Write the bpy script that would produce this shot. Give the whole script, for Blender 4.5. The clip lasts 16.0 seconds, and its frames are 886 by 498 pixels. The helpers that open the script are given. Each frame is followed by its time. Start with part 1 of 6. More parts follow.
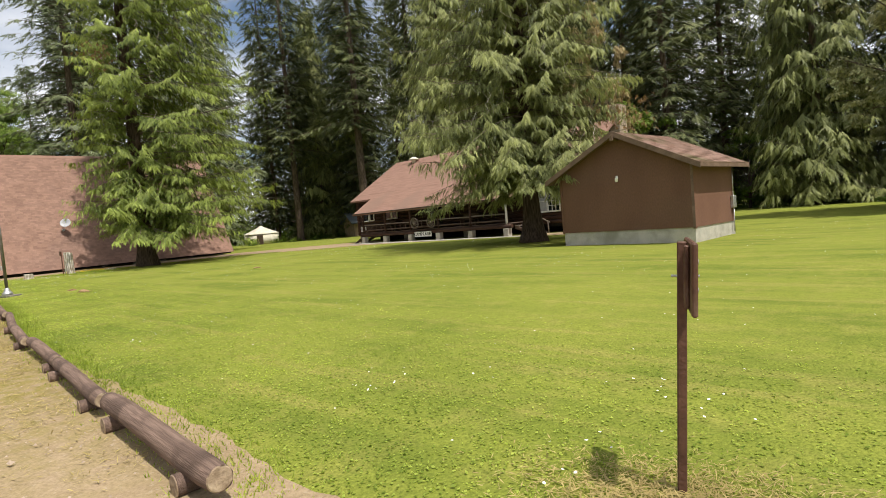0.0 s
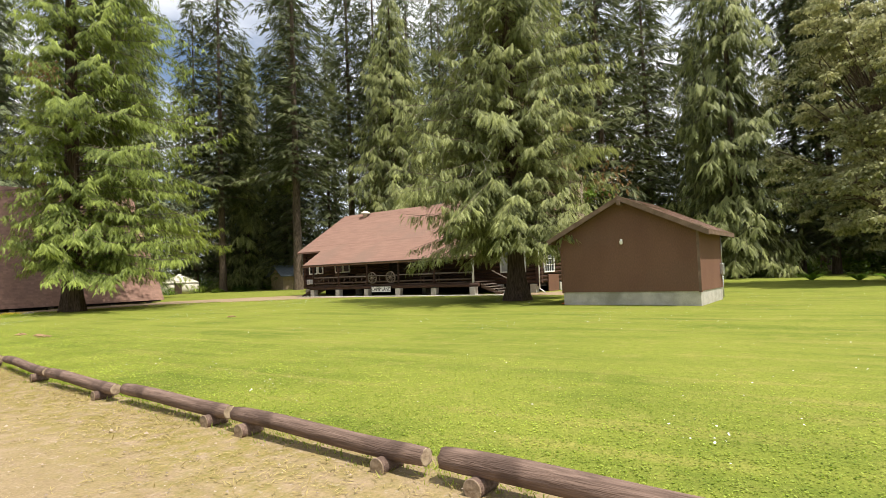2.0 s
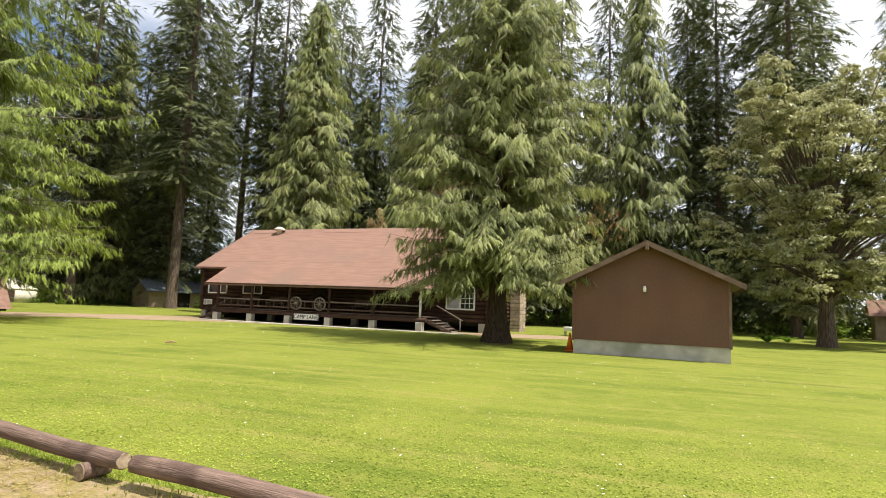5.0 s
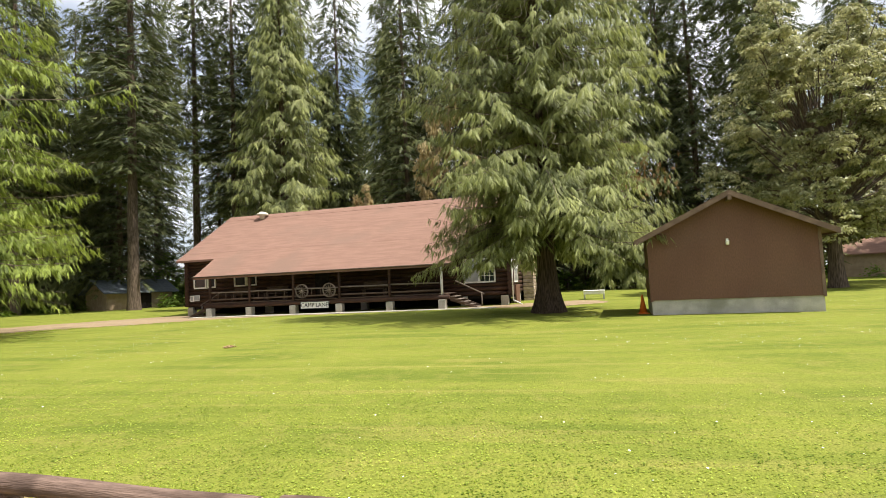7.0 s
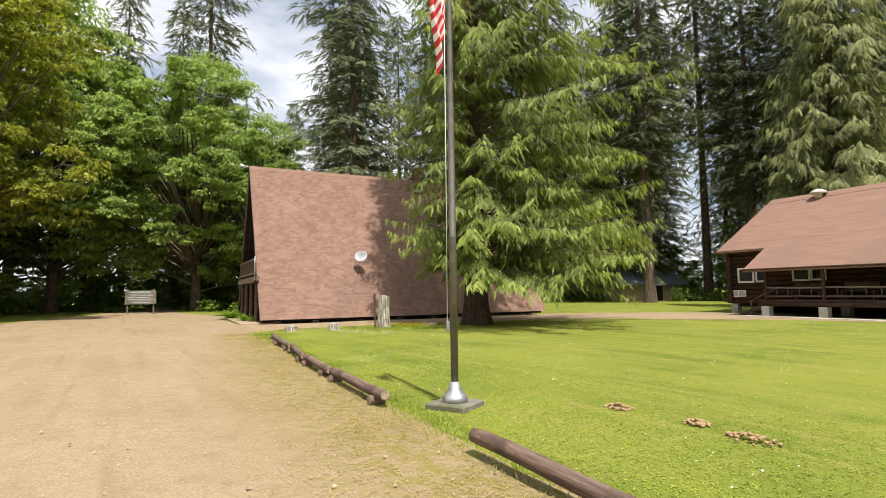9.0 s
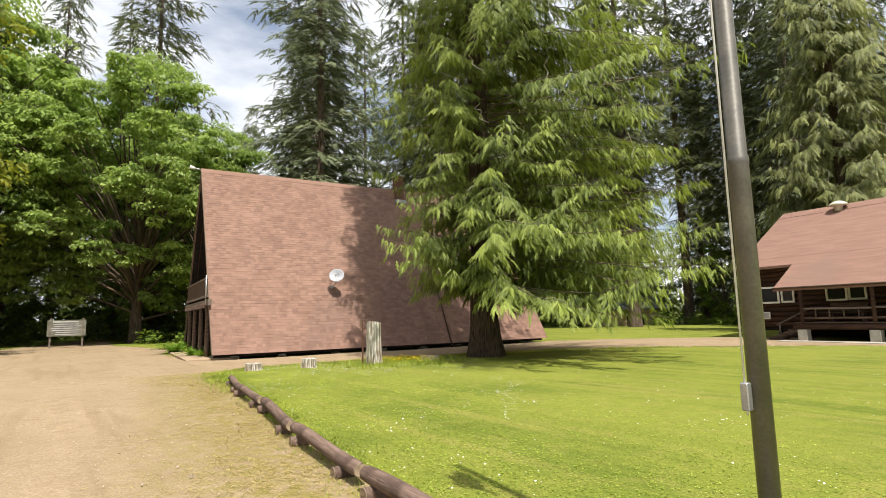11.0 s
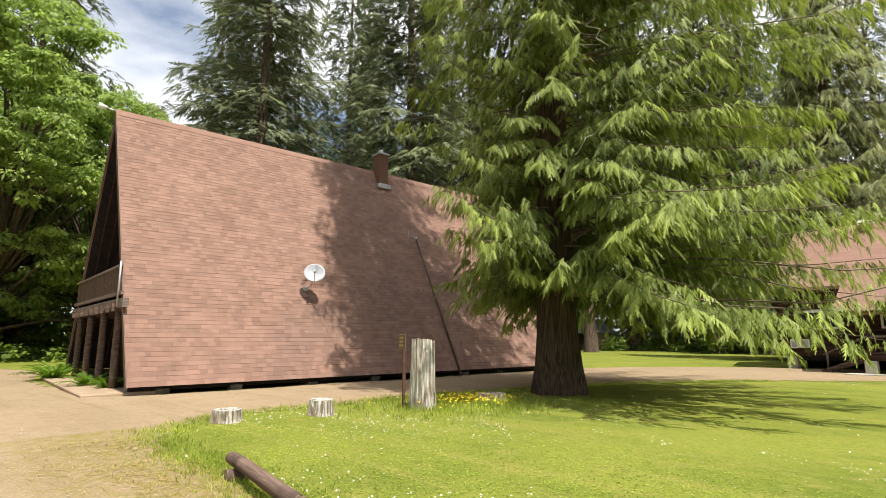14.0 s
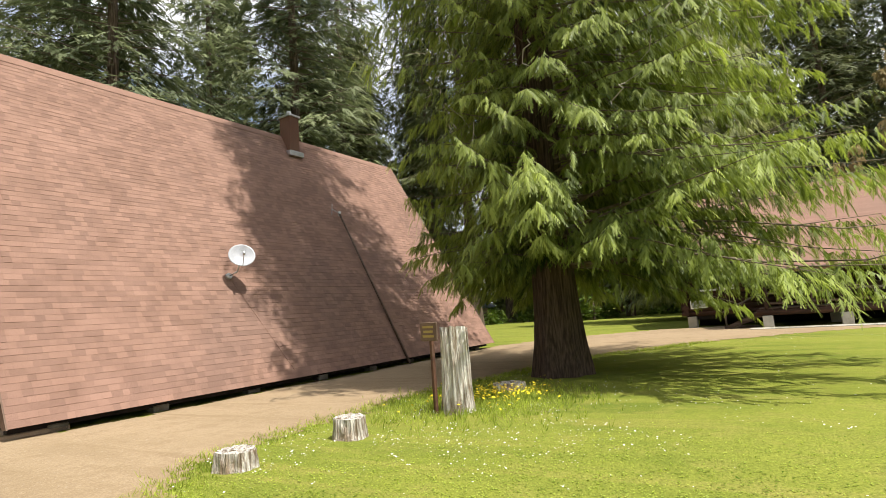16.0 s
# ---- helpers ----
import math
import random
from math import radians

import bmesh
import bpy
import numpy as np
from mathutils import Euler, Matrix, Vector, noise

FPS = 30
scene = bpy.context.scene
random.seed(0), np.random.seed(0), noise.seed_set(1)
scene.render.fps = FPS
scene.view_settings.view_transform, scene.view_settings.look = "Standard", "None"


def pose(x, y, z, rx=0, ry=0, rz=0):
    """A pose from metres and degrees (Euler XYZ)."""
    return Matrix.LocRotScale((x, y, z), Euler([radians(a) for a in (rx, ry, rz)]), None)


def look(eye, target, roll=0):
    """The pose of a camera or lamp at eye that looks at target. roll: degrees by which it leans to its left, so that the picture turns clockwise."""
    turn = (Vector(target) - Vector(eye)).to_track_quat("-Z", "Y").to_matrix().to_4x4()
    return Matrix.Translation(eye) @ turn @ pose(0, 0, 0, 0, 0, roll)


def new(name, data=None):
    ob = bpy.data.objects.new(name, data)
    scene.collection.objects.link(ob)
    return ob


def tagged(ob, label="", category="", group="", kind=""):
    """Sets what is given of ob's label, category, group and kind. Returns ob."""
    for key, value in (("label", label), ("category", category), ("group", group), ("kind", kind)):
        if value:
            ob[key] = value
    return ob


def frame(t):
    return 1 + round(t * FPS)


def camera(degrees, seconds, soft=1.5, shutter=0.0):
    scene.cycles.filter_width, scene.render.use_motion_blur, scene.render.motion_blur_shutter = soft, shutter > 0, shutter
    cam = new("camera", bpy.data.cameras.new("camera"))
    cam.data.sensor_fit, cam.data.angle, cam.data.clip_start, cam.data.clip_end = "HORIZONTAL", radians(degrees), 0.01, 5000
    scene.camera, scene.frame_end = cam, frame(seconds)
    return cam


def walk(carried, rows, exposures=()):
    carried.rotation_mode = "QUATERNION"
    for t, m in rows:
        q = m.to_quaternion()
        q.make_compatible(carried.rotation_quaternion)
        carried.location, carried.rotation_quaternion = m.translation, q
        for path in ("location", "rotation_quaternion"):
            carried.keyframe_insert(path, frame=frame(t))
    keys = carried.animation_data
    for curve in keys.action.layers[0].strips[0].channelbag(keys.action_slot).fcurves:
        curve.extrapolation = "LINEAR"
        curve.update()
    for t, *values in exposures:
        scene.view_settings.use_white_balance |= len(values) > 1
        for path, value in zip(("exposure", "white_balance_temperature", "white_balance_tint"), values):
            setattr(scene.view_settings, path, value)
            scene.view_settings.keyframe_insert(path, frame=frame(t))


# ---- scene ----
cam = camera(78.5, 16.0, soft=0.8)
PATH = [
    (0, (-0.048, 1.05, 1.507), (-1.357, 2.558, 1.398), -4.9),
    (0.5, (-0.712, 0.606, 1.483), (-1.98, 2.145, 1.327), -5.8),
    (1, (-1.438, 0.028, 1.476), (-2.68, 1.595, 1.422), -4.2),
    (1.5, (-2.328, -0.515, 1.457), (-3.451, 1.138, 1.531), -2.5),
    (2, (-3.325, -0.694, 1.468), (-4.361, 1.014, 1.56), -2.2),
    (2.5, (-4.317, -0.681, 1.48), (-5.19, 1.118, 1.47), -5.6),
    (3, (-5.311, -0.69, 1.493), (-6.094, 1.147, 1.604), -5.1),
    (3.5, (-6.287, -0.658, 1.495), (-7.018, 1.195, 1.681), -4.0),
    (4, (-7.286, -0.521, 1.475), (-7.96, 1.348, 1.702), -0.4),
    (4.2, (-7.722, -0.436, 1.473), (-8.376, 1.44, 1.701), 0.8),
    (6.3, (-12.552, 0.33, 1.479), (-13.021, 2.266, 1.651), 0.2),
    (6.5, (-13.005, 0.426, 1.481), (-13.447, 2.37, 1.636), -0.6),
    (7, (-14.151, 0.653, 1.511), (-14.541, 2.611, 1.634), -2.7),
    (7.5, (-15.523, 0.836, 1.59), (-16.246, 2.694, 1.739), -4.4),
    (7.7, (-16.061, 1.021, 1.615), (-17.041, 2.758, 1.769), -3.9),
    (8, (-16.819, 1.122, 1.589), (-18.102, 2.648, 1.753), -2.5),
    (8.5, (-18.085, 1.36, 1.573), (-19.729, 2.489, 1.73), -1.1),
    (9, (-19.414, 1.631, 1.56), (-21.124, 2.657, 1.718), -0.8),
    (9.2, (-19.945, 1.717, 1.565), (-21.645, 2.76, 1.718), -0.6),
    (11.3, (-25.224, 2.778, 1.523), (-26.832, 3.94, 1.776), -1.3),
    (11.5, (-25.796, 2.848, 1.532), (-27.411, 4.009, 1.752), -1.1),
    (12, (-27.295, 3.036, 1.512), (-28.918, 4.19, 1.701), 0.3),
    (12.5, (-28.906, 3.262, 1.494), (-30.529, 4.416, 1.689), 1.2),
    (13, (-30.345, 3.42, 1.484), (-31.97, 4.566, 1.698), 2.2),
    (13.5, (-31.594, 3.508, 1.51), (-33.17, 4.707, 1.79), 2.0),
    (14, (-32.683, 3.433, 1.483), (-34.059, 4.848, 1.806), -0.0),
    (14.5, (-33.748, 3.462, 1.521), (-34.997, 4.987, 1.858), -1.8),
    (15, (-34.767, 3.453, 1.571), (-35.858, 5.102, 1.867), -2.9),
    (15.5, (-35.742, 3.337, 1.647), (-36.725, 5.06, 1.902), -4.1),
    (16, (-36.792, 3.186, 1.697), (-37.739, 4.932, 1.932), -4.1),
]
walk(cam, [(t, look(eye, target, roll)) for t, eye, target, roll in PATH], exposures=[(0.0, 0.12), (1.5, 0.33), (4.0, 0.5), (7.0, 0.53), (8.0, 0.5), (9.0, 0.34), (11.5, 0.42), (16.0, 0.48)])

# ---------------------------------------------------------------- light
SUN_AZ, SUN_EL = (1.0, -0.15), 63.0
world = bpy.data.worlds.new("sky")
scene.world = world
world.use_nodes = True
wn, wl = world.node_tree.nodes, world.node_tree.links
wn.clear()
sky = wn.new("ShaderNodeTexSky")
sky.sky_type = "NISHITA"
sky.sun_disc = False
sky.sun_elevation = radians(SUN_EL)
sky.sun_rotation = math.atan2(SUN_AZ[0], SUN_AZ[1])
sky.dust_density = 2.0
w_bg = wn.new("ShaderNodeBackground")
w_bg.inputs["Strength"].default_value = 0.112
w_tc = wn.new("ShaderNodeTexCoord")
w_map = wn.new("ShaderNodeMapping")
w_map.inputs["Scale"].default_value = (1.0, 1.0, 2.6)
w_noise = wn.new("ShaderNodeTexNoise")
w_noise.inputs["Scale"].default_value = 2.2
w_noise.inputs["Detail"].default_value = 7.0
w_ramp = wn.new("ShaderNodeValToRGB")
w_ramp.color_ramp.elements[0].position = 0.36
w_ramp.color_ramp.elements[1].position = 0.57
w_mix = wn.new("ShaderNodeMixRGB")
w_mix.inputs["Color2"].default_value = (8.3, 8.4, 8.7, 1)
w_out = wn.new("ShaderNodeOutputWorld")
wl.new(w_tc.outputs["Generated"], w_map.inputs["Vector"])
wl.new(w_map.outputs["Vector"], w_noise.inputs["Vector"])
wl.new(w_noise.outputs["Fac"], w_ramp.inputs["Fac"])
wl.new(w_ramp.outputs["Color"], w_mix.inputs["Fac"])
wl.new(sky.outputs["Color"], w_mix.inputs["Color1"])
wl.new(w_mix.outputs["Color"], w_bg.inputs["Color"])
wl.new(w_bg.outputs["Background"], w_out.inputs["Surface"])
sun_data = bpy.data.lights.new("sun", "SUN")
sun_data.energy, sun_data.angle, sun_data.color = 5.0, radians(0.55), (1.0, 0.95, 0.86)
sun = new("sun", sun_data)
_h = math.cos(radians(SUN_EL))
_n = math.hypot(*SUN_AZ)
sun.matrix_world = look((SUN_AZ[0] / _n * _h * 90, SUN_AZ[1] / _n * _h * 90, math.sin(radians(SUN_EL)) * 90), (0, 0, 0))


# ---------------------------------------------------------------- materials
def mat(name, c1, c2, scale=6.0, rough=0.8, bump=0.3, fine=60.0, c3=None, stretch=(1, 1, 1), metal=0.0, island=0.0, dist=0.02, spec=0.3):
    """Two tones by coarse noise, a third in stains, fine grain and relief."""
    m = bpy.data.materials.new(name)
    m.use_nodes = True
    n, l = m.node_tree.nodes, m.node_tree.links
    b = n["Principled BSDF"]
    b.inputs["Roughness"].default_value = rough
    b.inputs["Metallic"].default_value = metal
    b.inputs["Specular IOR Level"].default_value = spec
    tc = n.new("ShaderNodeTexCoord")
    mp = n.new("ShaderNodeMapping")
    mp.inputs["Scale"].default_value = stretch
    l.new(tc.outputs["Object"], mp.inputs["Vector"])
    n1 = n.new("ShaderNodeTexNoise")
    n1.inputs["Scale"].default_value = scale
    n1.inputs["Detail"].default_value = 6
    n2 = n.new("ShaderNodeTexNoise")
    n2.inputs["Scale"].default_value = fine
    n2.inputs["Detail"].default_value = 4
    for q in (n1, n2):
        l.new(mp.outputs["Vector"], q.inputs["Vector"])
    r = n.new("ShaderNodeValToRGB")
    r.color_ramp.elements[0].position, r.color_ramp.elements[0].color = 0.36, (*c1, 1)
    r.color_ramp.elements[1].position, r.color_ramp.elements[1].color = 0.64, (*c2, 1)
    l.new(n1.outputs["Fac"], r.inputs["Fac"])
    col = r.outputs["Color"]
    if c3:
        n3 = n.new("ShaderNodeTexNoise")
        n3.inputs["Scale"].default_value = scale * 0.31
        n3.inputs["Detail"].default_value = 8
        l.new(tc.outputs["Object"], n3.inputs["Vector"])
        r3 = n.new("ShaderNodeValToRGB")
        r3.color_ramp.elements[0].position, r3.color_ramp.elements[1].position = 0.52, 0.68
        l.new(n3.outputs["Fac"], r3.inputs["Fac"])
        x3 = n.new("ShaderNodeMixRGB")
        x3.inputs["Color2"].default_value = (*c3, 1)
        l.new(r3.outputs["Color"], x3.inputs["Fac"])
        l.new(col, x3.inputs["Color1"])
        col = x3.outputs["Color"]
    hs = n.new("ShaderNodeHueSaturation")
    l.new(col, hs.inputs["Color"])
    mr = n.new("ShaderNodeMapRange")
    mr.inputs["To Min"].default_value, mr.inputs["To Max"].default_value = 0.7, 1.3
    l.new(n2.outputs["Fac"], mr.inputs["Value"])
    val = mr.outputs["Result"]
    if island:
        ge = n.new("ShaderNodeNewGeometry")
        oi = n.new("ShaderNodeObjectInfo")
        ad = n.new("ShaderNodeMath")
        ad.operation = "ADD"
        fr = n.new("ShaderNodeMath")
        fr.operation = "FRACT"
        l.new(ge.outputs["Random Per Island"], ad.inputs[0])
        l.new(oi.outputs["Random"], ad.inputs[1])
        l.new(ad.outputs[0], fr.inputs[0])
        m2 = n.new("ShaderNodeMapRange")
        m2.inputs["To Min"].default_value, m2.inputs["To Max"].default_value = 1 - island, 1 + island
        l.new(fr.outputs[0], m2.inputs["Value"])
        mu = n.new("ShaderNodeMath")
        mu.operation = "MULTIPLY"
        l.new(val, mu.inputs[0])
        l.new(m2.outputs["Result"], mu.inputs[1])
        val = mu.outputs[0]
    l.new(val, hs.inputs["Value"])
    l.new(hs.outputs["Color"], b.inputs["Base Color"])
    if bump:
        bp = n.new("ShaderNodeBump")
        bp.inputs["Strength"].default_value, bp.inputs["Distance"].default_value = bump, dist
        l.new(n2.outputs["Fac"], bp.inputs["Height"])
        l.new(bp.outputs["Normal"], b.inputs["Normal"])
    return m


def leaf_mat(name, c1, c2, thin=0.35, rough=0.55, patch=0.35, single=0.55, tip_tone=0.0):
    """Leaves: tone by island, larger patches by noise, some light through."""
    m = bpy.data.materials.new(name)
    m.use_nodes = True
    n, l = m.node_tree.nodes, m.node_tree.links
    b = n["Principled BSDF"]
    b.inputs["Roughness"].default_value = rough
    b.inputs["Specular IOR Level"].default_value = 0.25
    ge = n.new("ShaderNodeNewGeometry")
    tc = n.new("ShaderNodeTexCoord")
    no = n.new("ShaderNodeTexNoise")
    no.inputs["Scale"].default_value = patch
    no.inputs["Detail"].default_value = 4
    l.new(tc.outputs["Object"], no.inputs["Vector"])
    mx = n.new("ShaderNodeMath")
    mx.operation = "MULTIPLY_ADD"
    mx.inputs[1].default_value = single
    l.new(ge.outputs["Random Per Island"], mx.inputs[0])
    sc = n.new("ShaderNodeMapRange")
    sc.inputs["From Min"].default_value, sc.inputs["From Max"].default_value = 0.3, 0.7
    sc.inputs["To Max"].default_value = 1 - single
    l.new(no.outputs["Fac"], sc.inputs["Value"])
    l.new(sc.outputs["Result"], mx.inputs[2])
    r = n.new("ShaderNodeValToRGB")
    r.color_ramp.elements[0].color, r.color_ramp.elements[1].color = (*c1, 1), (*c2, 1)
    r.color_ramp.elements[0].position, r.color_ramp.elements[1].position = 0.1, 0.9
    tone = mx.outputs[0]
    if tip_tone:                   # paler new growth towards the ends of the boughs; inner crown shade painted in too
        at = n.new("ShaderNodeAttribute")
        at.attribute_name = "tip_tone"
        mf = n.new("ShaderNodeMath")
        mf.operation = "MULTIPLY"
        mf.inputs[1].default_value = 1 - tip_tone
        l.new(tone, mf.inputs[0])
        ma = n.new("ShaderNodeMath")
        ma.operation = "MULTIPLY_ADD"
        ma.inputs[1].default_value = tip_tone
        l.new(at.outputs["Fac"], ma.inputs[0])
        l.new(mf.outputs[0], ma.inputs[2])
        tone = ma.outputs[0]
    l.new(tone, r.inputs["Fac"])
    l.new(r.outputs["Color"], b.inputs["Base Color"])
    tr = n.new("ShaderNodeBsdfTranslucent")
    hs = n.new("ShaderNodeHueSaturation")
    hs.inputs["Value"].default_value = 1.3
    hs.inputs["Saturation"].default_value = 1.1
    l.new(r.outputs["Color"], hs.inputs["Color"])
    l.new(hs.outputs["Color"], tr.inputs["Color"])
    ms = n.new("ShaderNodeMixShader")
    ms.inputs["Fac"].default_value = thin
    l.new(b.outputs["BSDF"], ms.inputs[1])
    l.new(tr.outputs["BSDF"], ms.inputs[2])
    l.new(ms.outputs["Shader"], n["Material Output"].inputs["Surface"])
    return m


def ground_mat(name, tones, verge=False, bump=0.5, stripes=False):
    """tones: base, second, patch, dark; all in noise of three sizes."""
    m = bpy.data.materials.new(name)
    m.use_nodes = True
    n, l = m.node_tree.nodes, m.node_tree.links
    b = n["Principled BSDF"]
    b.inputs["Roughness"].default_value = 0.95
    b.inputs["Specular IOR Level"].default_value = 0.1
    tc = n.new("ShaderNodeTexCoord")

    def noi(s, d=6, lo=0.4, hi=0.62, stretch=None):
        q = n.new("ShaderNodeTexNoise")
        q.inputs["Scale"].default_value, q.inputs["Detail"].default_value = s, d
        if stretch:
            mp = n.new("ShaderNodeMapping")
            mp.inputs["Scale"].default_value = stretch
            mp.inputs["Rotation"].default_value = (0, 0, 0.08)
            l.new(tc.outputs["Object"], mp.inputs["Vector"])
            l.new(mp.outputs["Vector"], q.inputs["Vector"])
        else:
            l.new(tc.outputs["Object"], q.inputs["Vector"])
        r = n.new("ShaderNodeMapRange")
        r.inputs["From Min"].default_value, r.inputs["From Max"].default_value = lo, hi
        l.new(q.outputs["Fac"], r.inputs["Value"])
        return r.outputs["Result"], q.outputs["Fac"]

    def mix(a, c, f, k=1.0):
        x = n.new("ShaderNodeMixRGB")
        if k != 1.0:
            mu = n.new("ShaderNodeMath")
            mu.operation = "MULTIPLY"
            mu.inputs[1].default_value = k
            l.new(f, mu.inputs[0])
            f = mu.outputs[0]
        l.new(f, x.inputs["Fac"])
        for s, v in (("Color1", a), ("Color2", c)):
            if isinstance(v, tuple):
                x.inputs[s].default_value = (*v, 1)
            else:
                l.new(v, x.inputs[s])
        return x.outputs["Color"]
    big, _ = noi(0.35, 5)
    mid, _ = noi(2.3, 6, 0.5, 0.7)
    fine, fraw = noi(38, 5, 0.35, 0.7)
    tiny, _ = noi(150, 2, 0.5, 0.75)
    c = mix(tones[0], tones[1], big)
    if stripes:
        st, _ = noi(0.9, 3, 0.42, 0.6, (0.12, 1.5, 1))
        c = mix(c, tones[1], st, 0.8)
        lo, _ = noi(1.7, 4, 0.56, 0.66, (0.1, 1.3, 1))
        c = mix(c, tones[2], lo, 0.6)
    c = mix(c, tones[2], mid, 0.55)
    tuft, _ = noi(8, 5, 0.44, 0.62)
    c = mix(c, tones[3], tuft, 0.18)
    pale, _ = noi(13, 4, 0.55, 0.68)
    c = mix(c, tones[1], pale, 0.55)
    c = mix(c, tones[3], fine, 0.55)
    c = mix(c, tones[1], tiny, 0.35)
    if verge:
        at = n.new("ShaderNodeAttribute")
        at.attribute_name = "verge"
        vn, _ = noi(5, 6, 0.3, 0.6)
        mu = n.new("ShaderNodeMath")
        mu.operation = "MULTIPLY"
        l.new(at.outputs["Fac"], mu.inputs[0])
        l.new(vn, mu.inputs[1])
        straw = mix((0.27, 0.2, 0.075), (0.17, 0.16, 0.04), fine)
        c = mix(c, straw, mu.outputs[0])
        pk, _ = noi(22, 3, 0.62, 0.7)
        c = mix(c, (0.4, 0.33, 0.25), pk, 0.5)
    l.new(c, b.inputs["Base Color"])
    bp = n.new("ShaderNodeBump")
    bp.inputs["Strength"].default_value, bp.inputs["Distance"].default_value = bump, 0.03
    l.new(fraw, bp.inputs["Height"])
    l.new(bp.outputs["Normal"], b.inputs["Normal"])
    return m


M_GRASS = ground_mat("grass", ((0.143, 0.18, 0.026), (0.25, 0.272, 0.045), (0.325, 0.288, 0.078), (0.073, 0.102, 0.014)), stripes=True, bump=0.9)
M_GRAVEL = ground_mat("gravel", ((0.305, 0.228, 0.14), (0.37, 0.28, 0.178), (0.25, 0.18, 0.105), (0.19, 0.132, 0.078)), verge=True, stripes=True)
M_SOIL = ground_mat("soil", ((0.36, 0.23, 0.125), (0.42, 0.28, 0.16), (0.31, 0.2, 0.11), (0.2, 0.14, 0.07)))
M_BLADE = leaf_mat("grass_blades", (0.10, 0.16, 0.016), (0.55, 0.62, 0.13), 0.55, 0.7, 0.8)
M_STRAW = leaf_mat("dry_grass", (0.27, 0.21, 0.08), (0.45, 0.36, 0.15), 0.2, 0.8, 0.8)
M_DAISY = mat("daisy_petals", (0.8, 0.8, 0.76), (0.85, 0.85, 0.8), bump=0)
M_BUTTER = mat("buttercup_petals", (0.75, 0.55, 0.02), (0.8, 0.62, 0.03), bump=0)
M_BARK = mat("conifer_bark", (0.07, 0.05, 0.036), (0.19, 0.14, 0.105), 5, 0.95, 0.9, 22, stretch=(3, 3, 0.35), dist=0.06)
M_CBARK = mat("cedar_bark", (0.04, 0.026, 0.018), (0.12, 0.082, 0.058), 6, 0.95, 0.9, 25, stretch=(4, 4, 0.25), dist=0.06)
M_TWIG = mat("twig", (0.10, 0.075, 0.055), (0.2, 0.16, 0.12), 5, 0.95, 0.3)
M_DEAD = mat("dead_twig", (0.35, 0.31, 0.26), (0.45, 0.4, 0.34), 5, 0.95, 0.3)
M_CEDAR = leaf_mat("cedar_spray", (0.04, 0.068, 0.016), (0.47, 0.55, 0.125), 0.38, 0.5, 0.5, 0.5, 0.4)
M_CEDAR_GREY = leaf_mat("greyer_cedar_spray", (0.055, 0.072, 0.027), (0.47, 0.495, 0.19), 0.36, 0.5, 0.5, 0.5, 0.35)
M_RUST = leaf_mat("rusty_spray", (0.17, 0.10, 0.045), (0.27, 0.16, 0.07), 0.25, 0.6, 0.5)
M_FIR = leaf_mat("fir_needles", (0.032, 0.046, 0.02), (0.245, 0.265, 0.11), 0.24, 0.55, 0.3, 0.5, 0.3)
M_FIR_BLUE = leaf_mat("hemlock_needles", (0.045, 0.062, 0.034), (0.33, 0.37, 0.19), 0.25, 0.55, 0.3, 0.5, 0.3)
M_MAPLE = leaf_mat("maple_leaves", (0.14, 0.21, 0.055), (0.44, 0.54, 0.16), 0.48, 0.4, 0.3, 0.5)
M_ALDER = leaf_mat("alder_leaves", (0.13, 0.16, 0.025), (0.36, 0.37, 0.06), 0.48, 0.5, 0.3, 0.5)
M_OAK = leaf_mat("grey_green_leaves", (0.10, 0.115, 0.045), (0.55, 0.53, 0.29), 0.36, 0.4, 0.45, 0.4)
M_BUSH = leaf_mat("undergrowth_leaves", (0.06, 0.11, 0.02), (0.22, 0.30, 0.05), 0.35, 0.5, 0.25)
M_SHINGLE = mat("brown_shingle", (0.225, 0.134, 0.1), (0.262, 0.158, 0.12), 1.2, 0.95, 0.35, 90, c3=(0.215, 0.132, 0.102), island=0.15)
M_ROOF_RED = mat("red_brown_roofing", (0.225, 0.13, 0.097), (0.27, 0.158, 0.12), 0.8, 0.95, 0.3, 50, c3=(0.22, 0.138, 0.105), stretch=(1, 6, 6))
M_MOSSY = mat("mossy_roofing", (0.22, 0.14, 0.11), (0.27, 0.17, 0.13), 2, 0.95, 0.5, 50, c3=(0.09, 0.08, 0.03), island=0.15)
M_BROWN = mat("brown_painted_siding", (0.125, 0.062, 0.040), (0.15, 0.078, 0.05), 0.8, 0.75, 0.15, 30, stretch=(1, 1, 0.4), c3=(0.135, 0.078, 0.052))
# lighter copy of the siding brown, sunlight on the sides put into the colour
M_BROWN_SIDE = mat("sunlit_brown_board", (0.15, 0.075, 0.05), (0.18, 0.092, 0.062), 0.8, 0.75, 0.15, 30, stretch=(1, 1, 0.4))
M_TRIM = mat("brown_trim", (0.13, 0.085, 0.06), (0.19, 0.125, 0.09), 3, 0.7, 0.2)
M_CONC = mat("concrete", (0.36, 0.34, 0.29), (0.47, 0.44, 0.38), 2.5, 0.9, 0.35, 45, c3=(0.26, 0.25, 0.2))
M_PAD = mat("mossy_concrete", (0.13, 0.12, 0.095), (0.22, 0.2, 0.165), 4, 0.95, 0.4, 45, c3=(0.1, 0.11, 0.05))
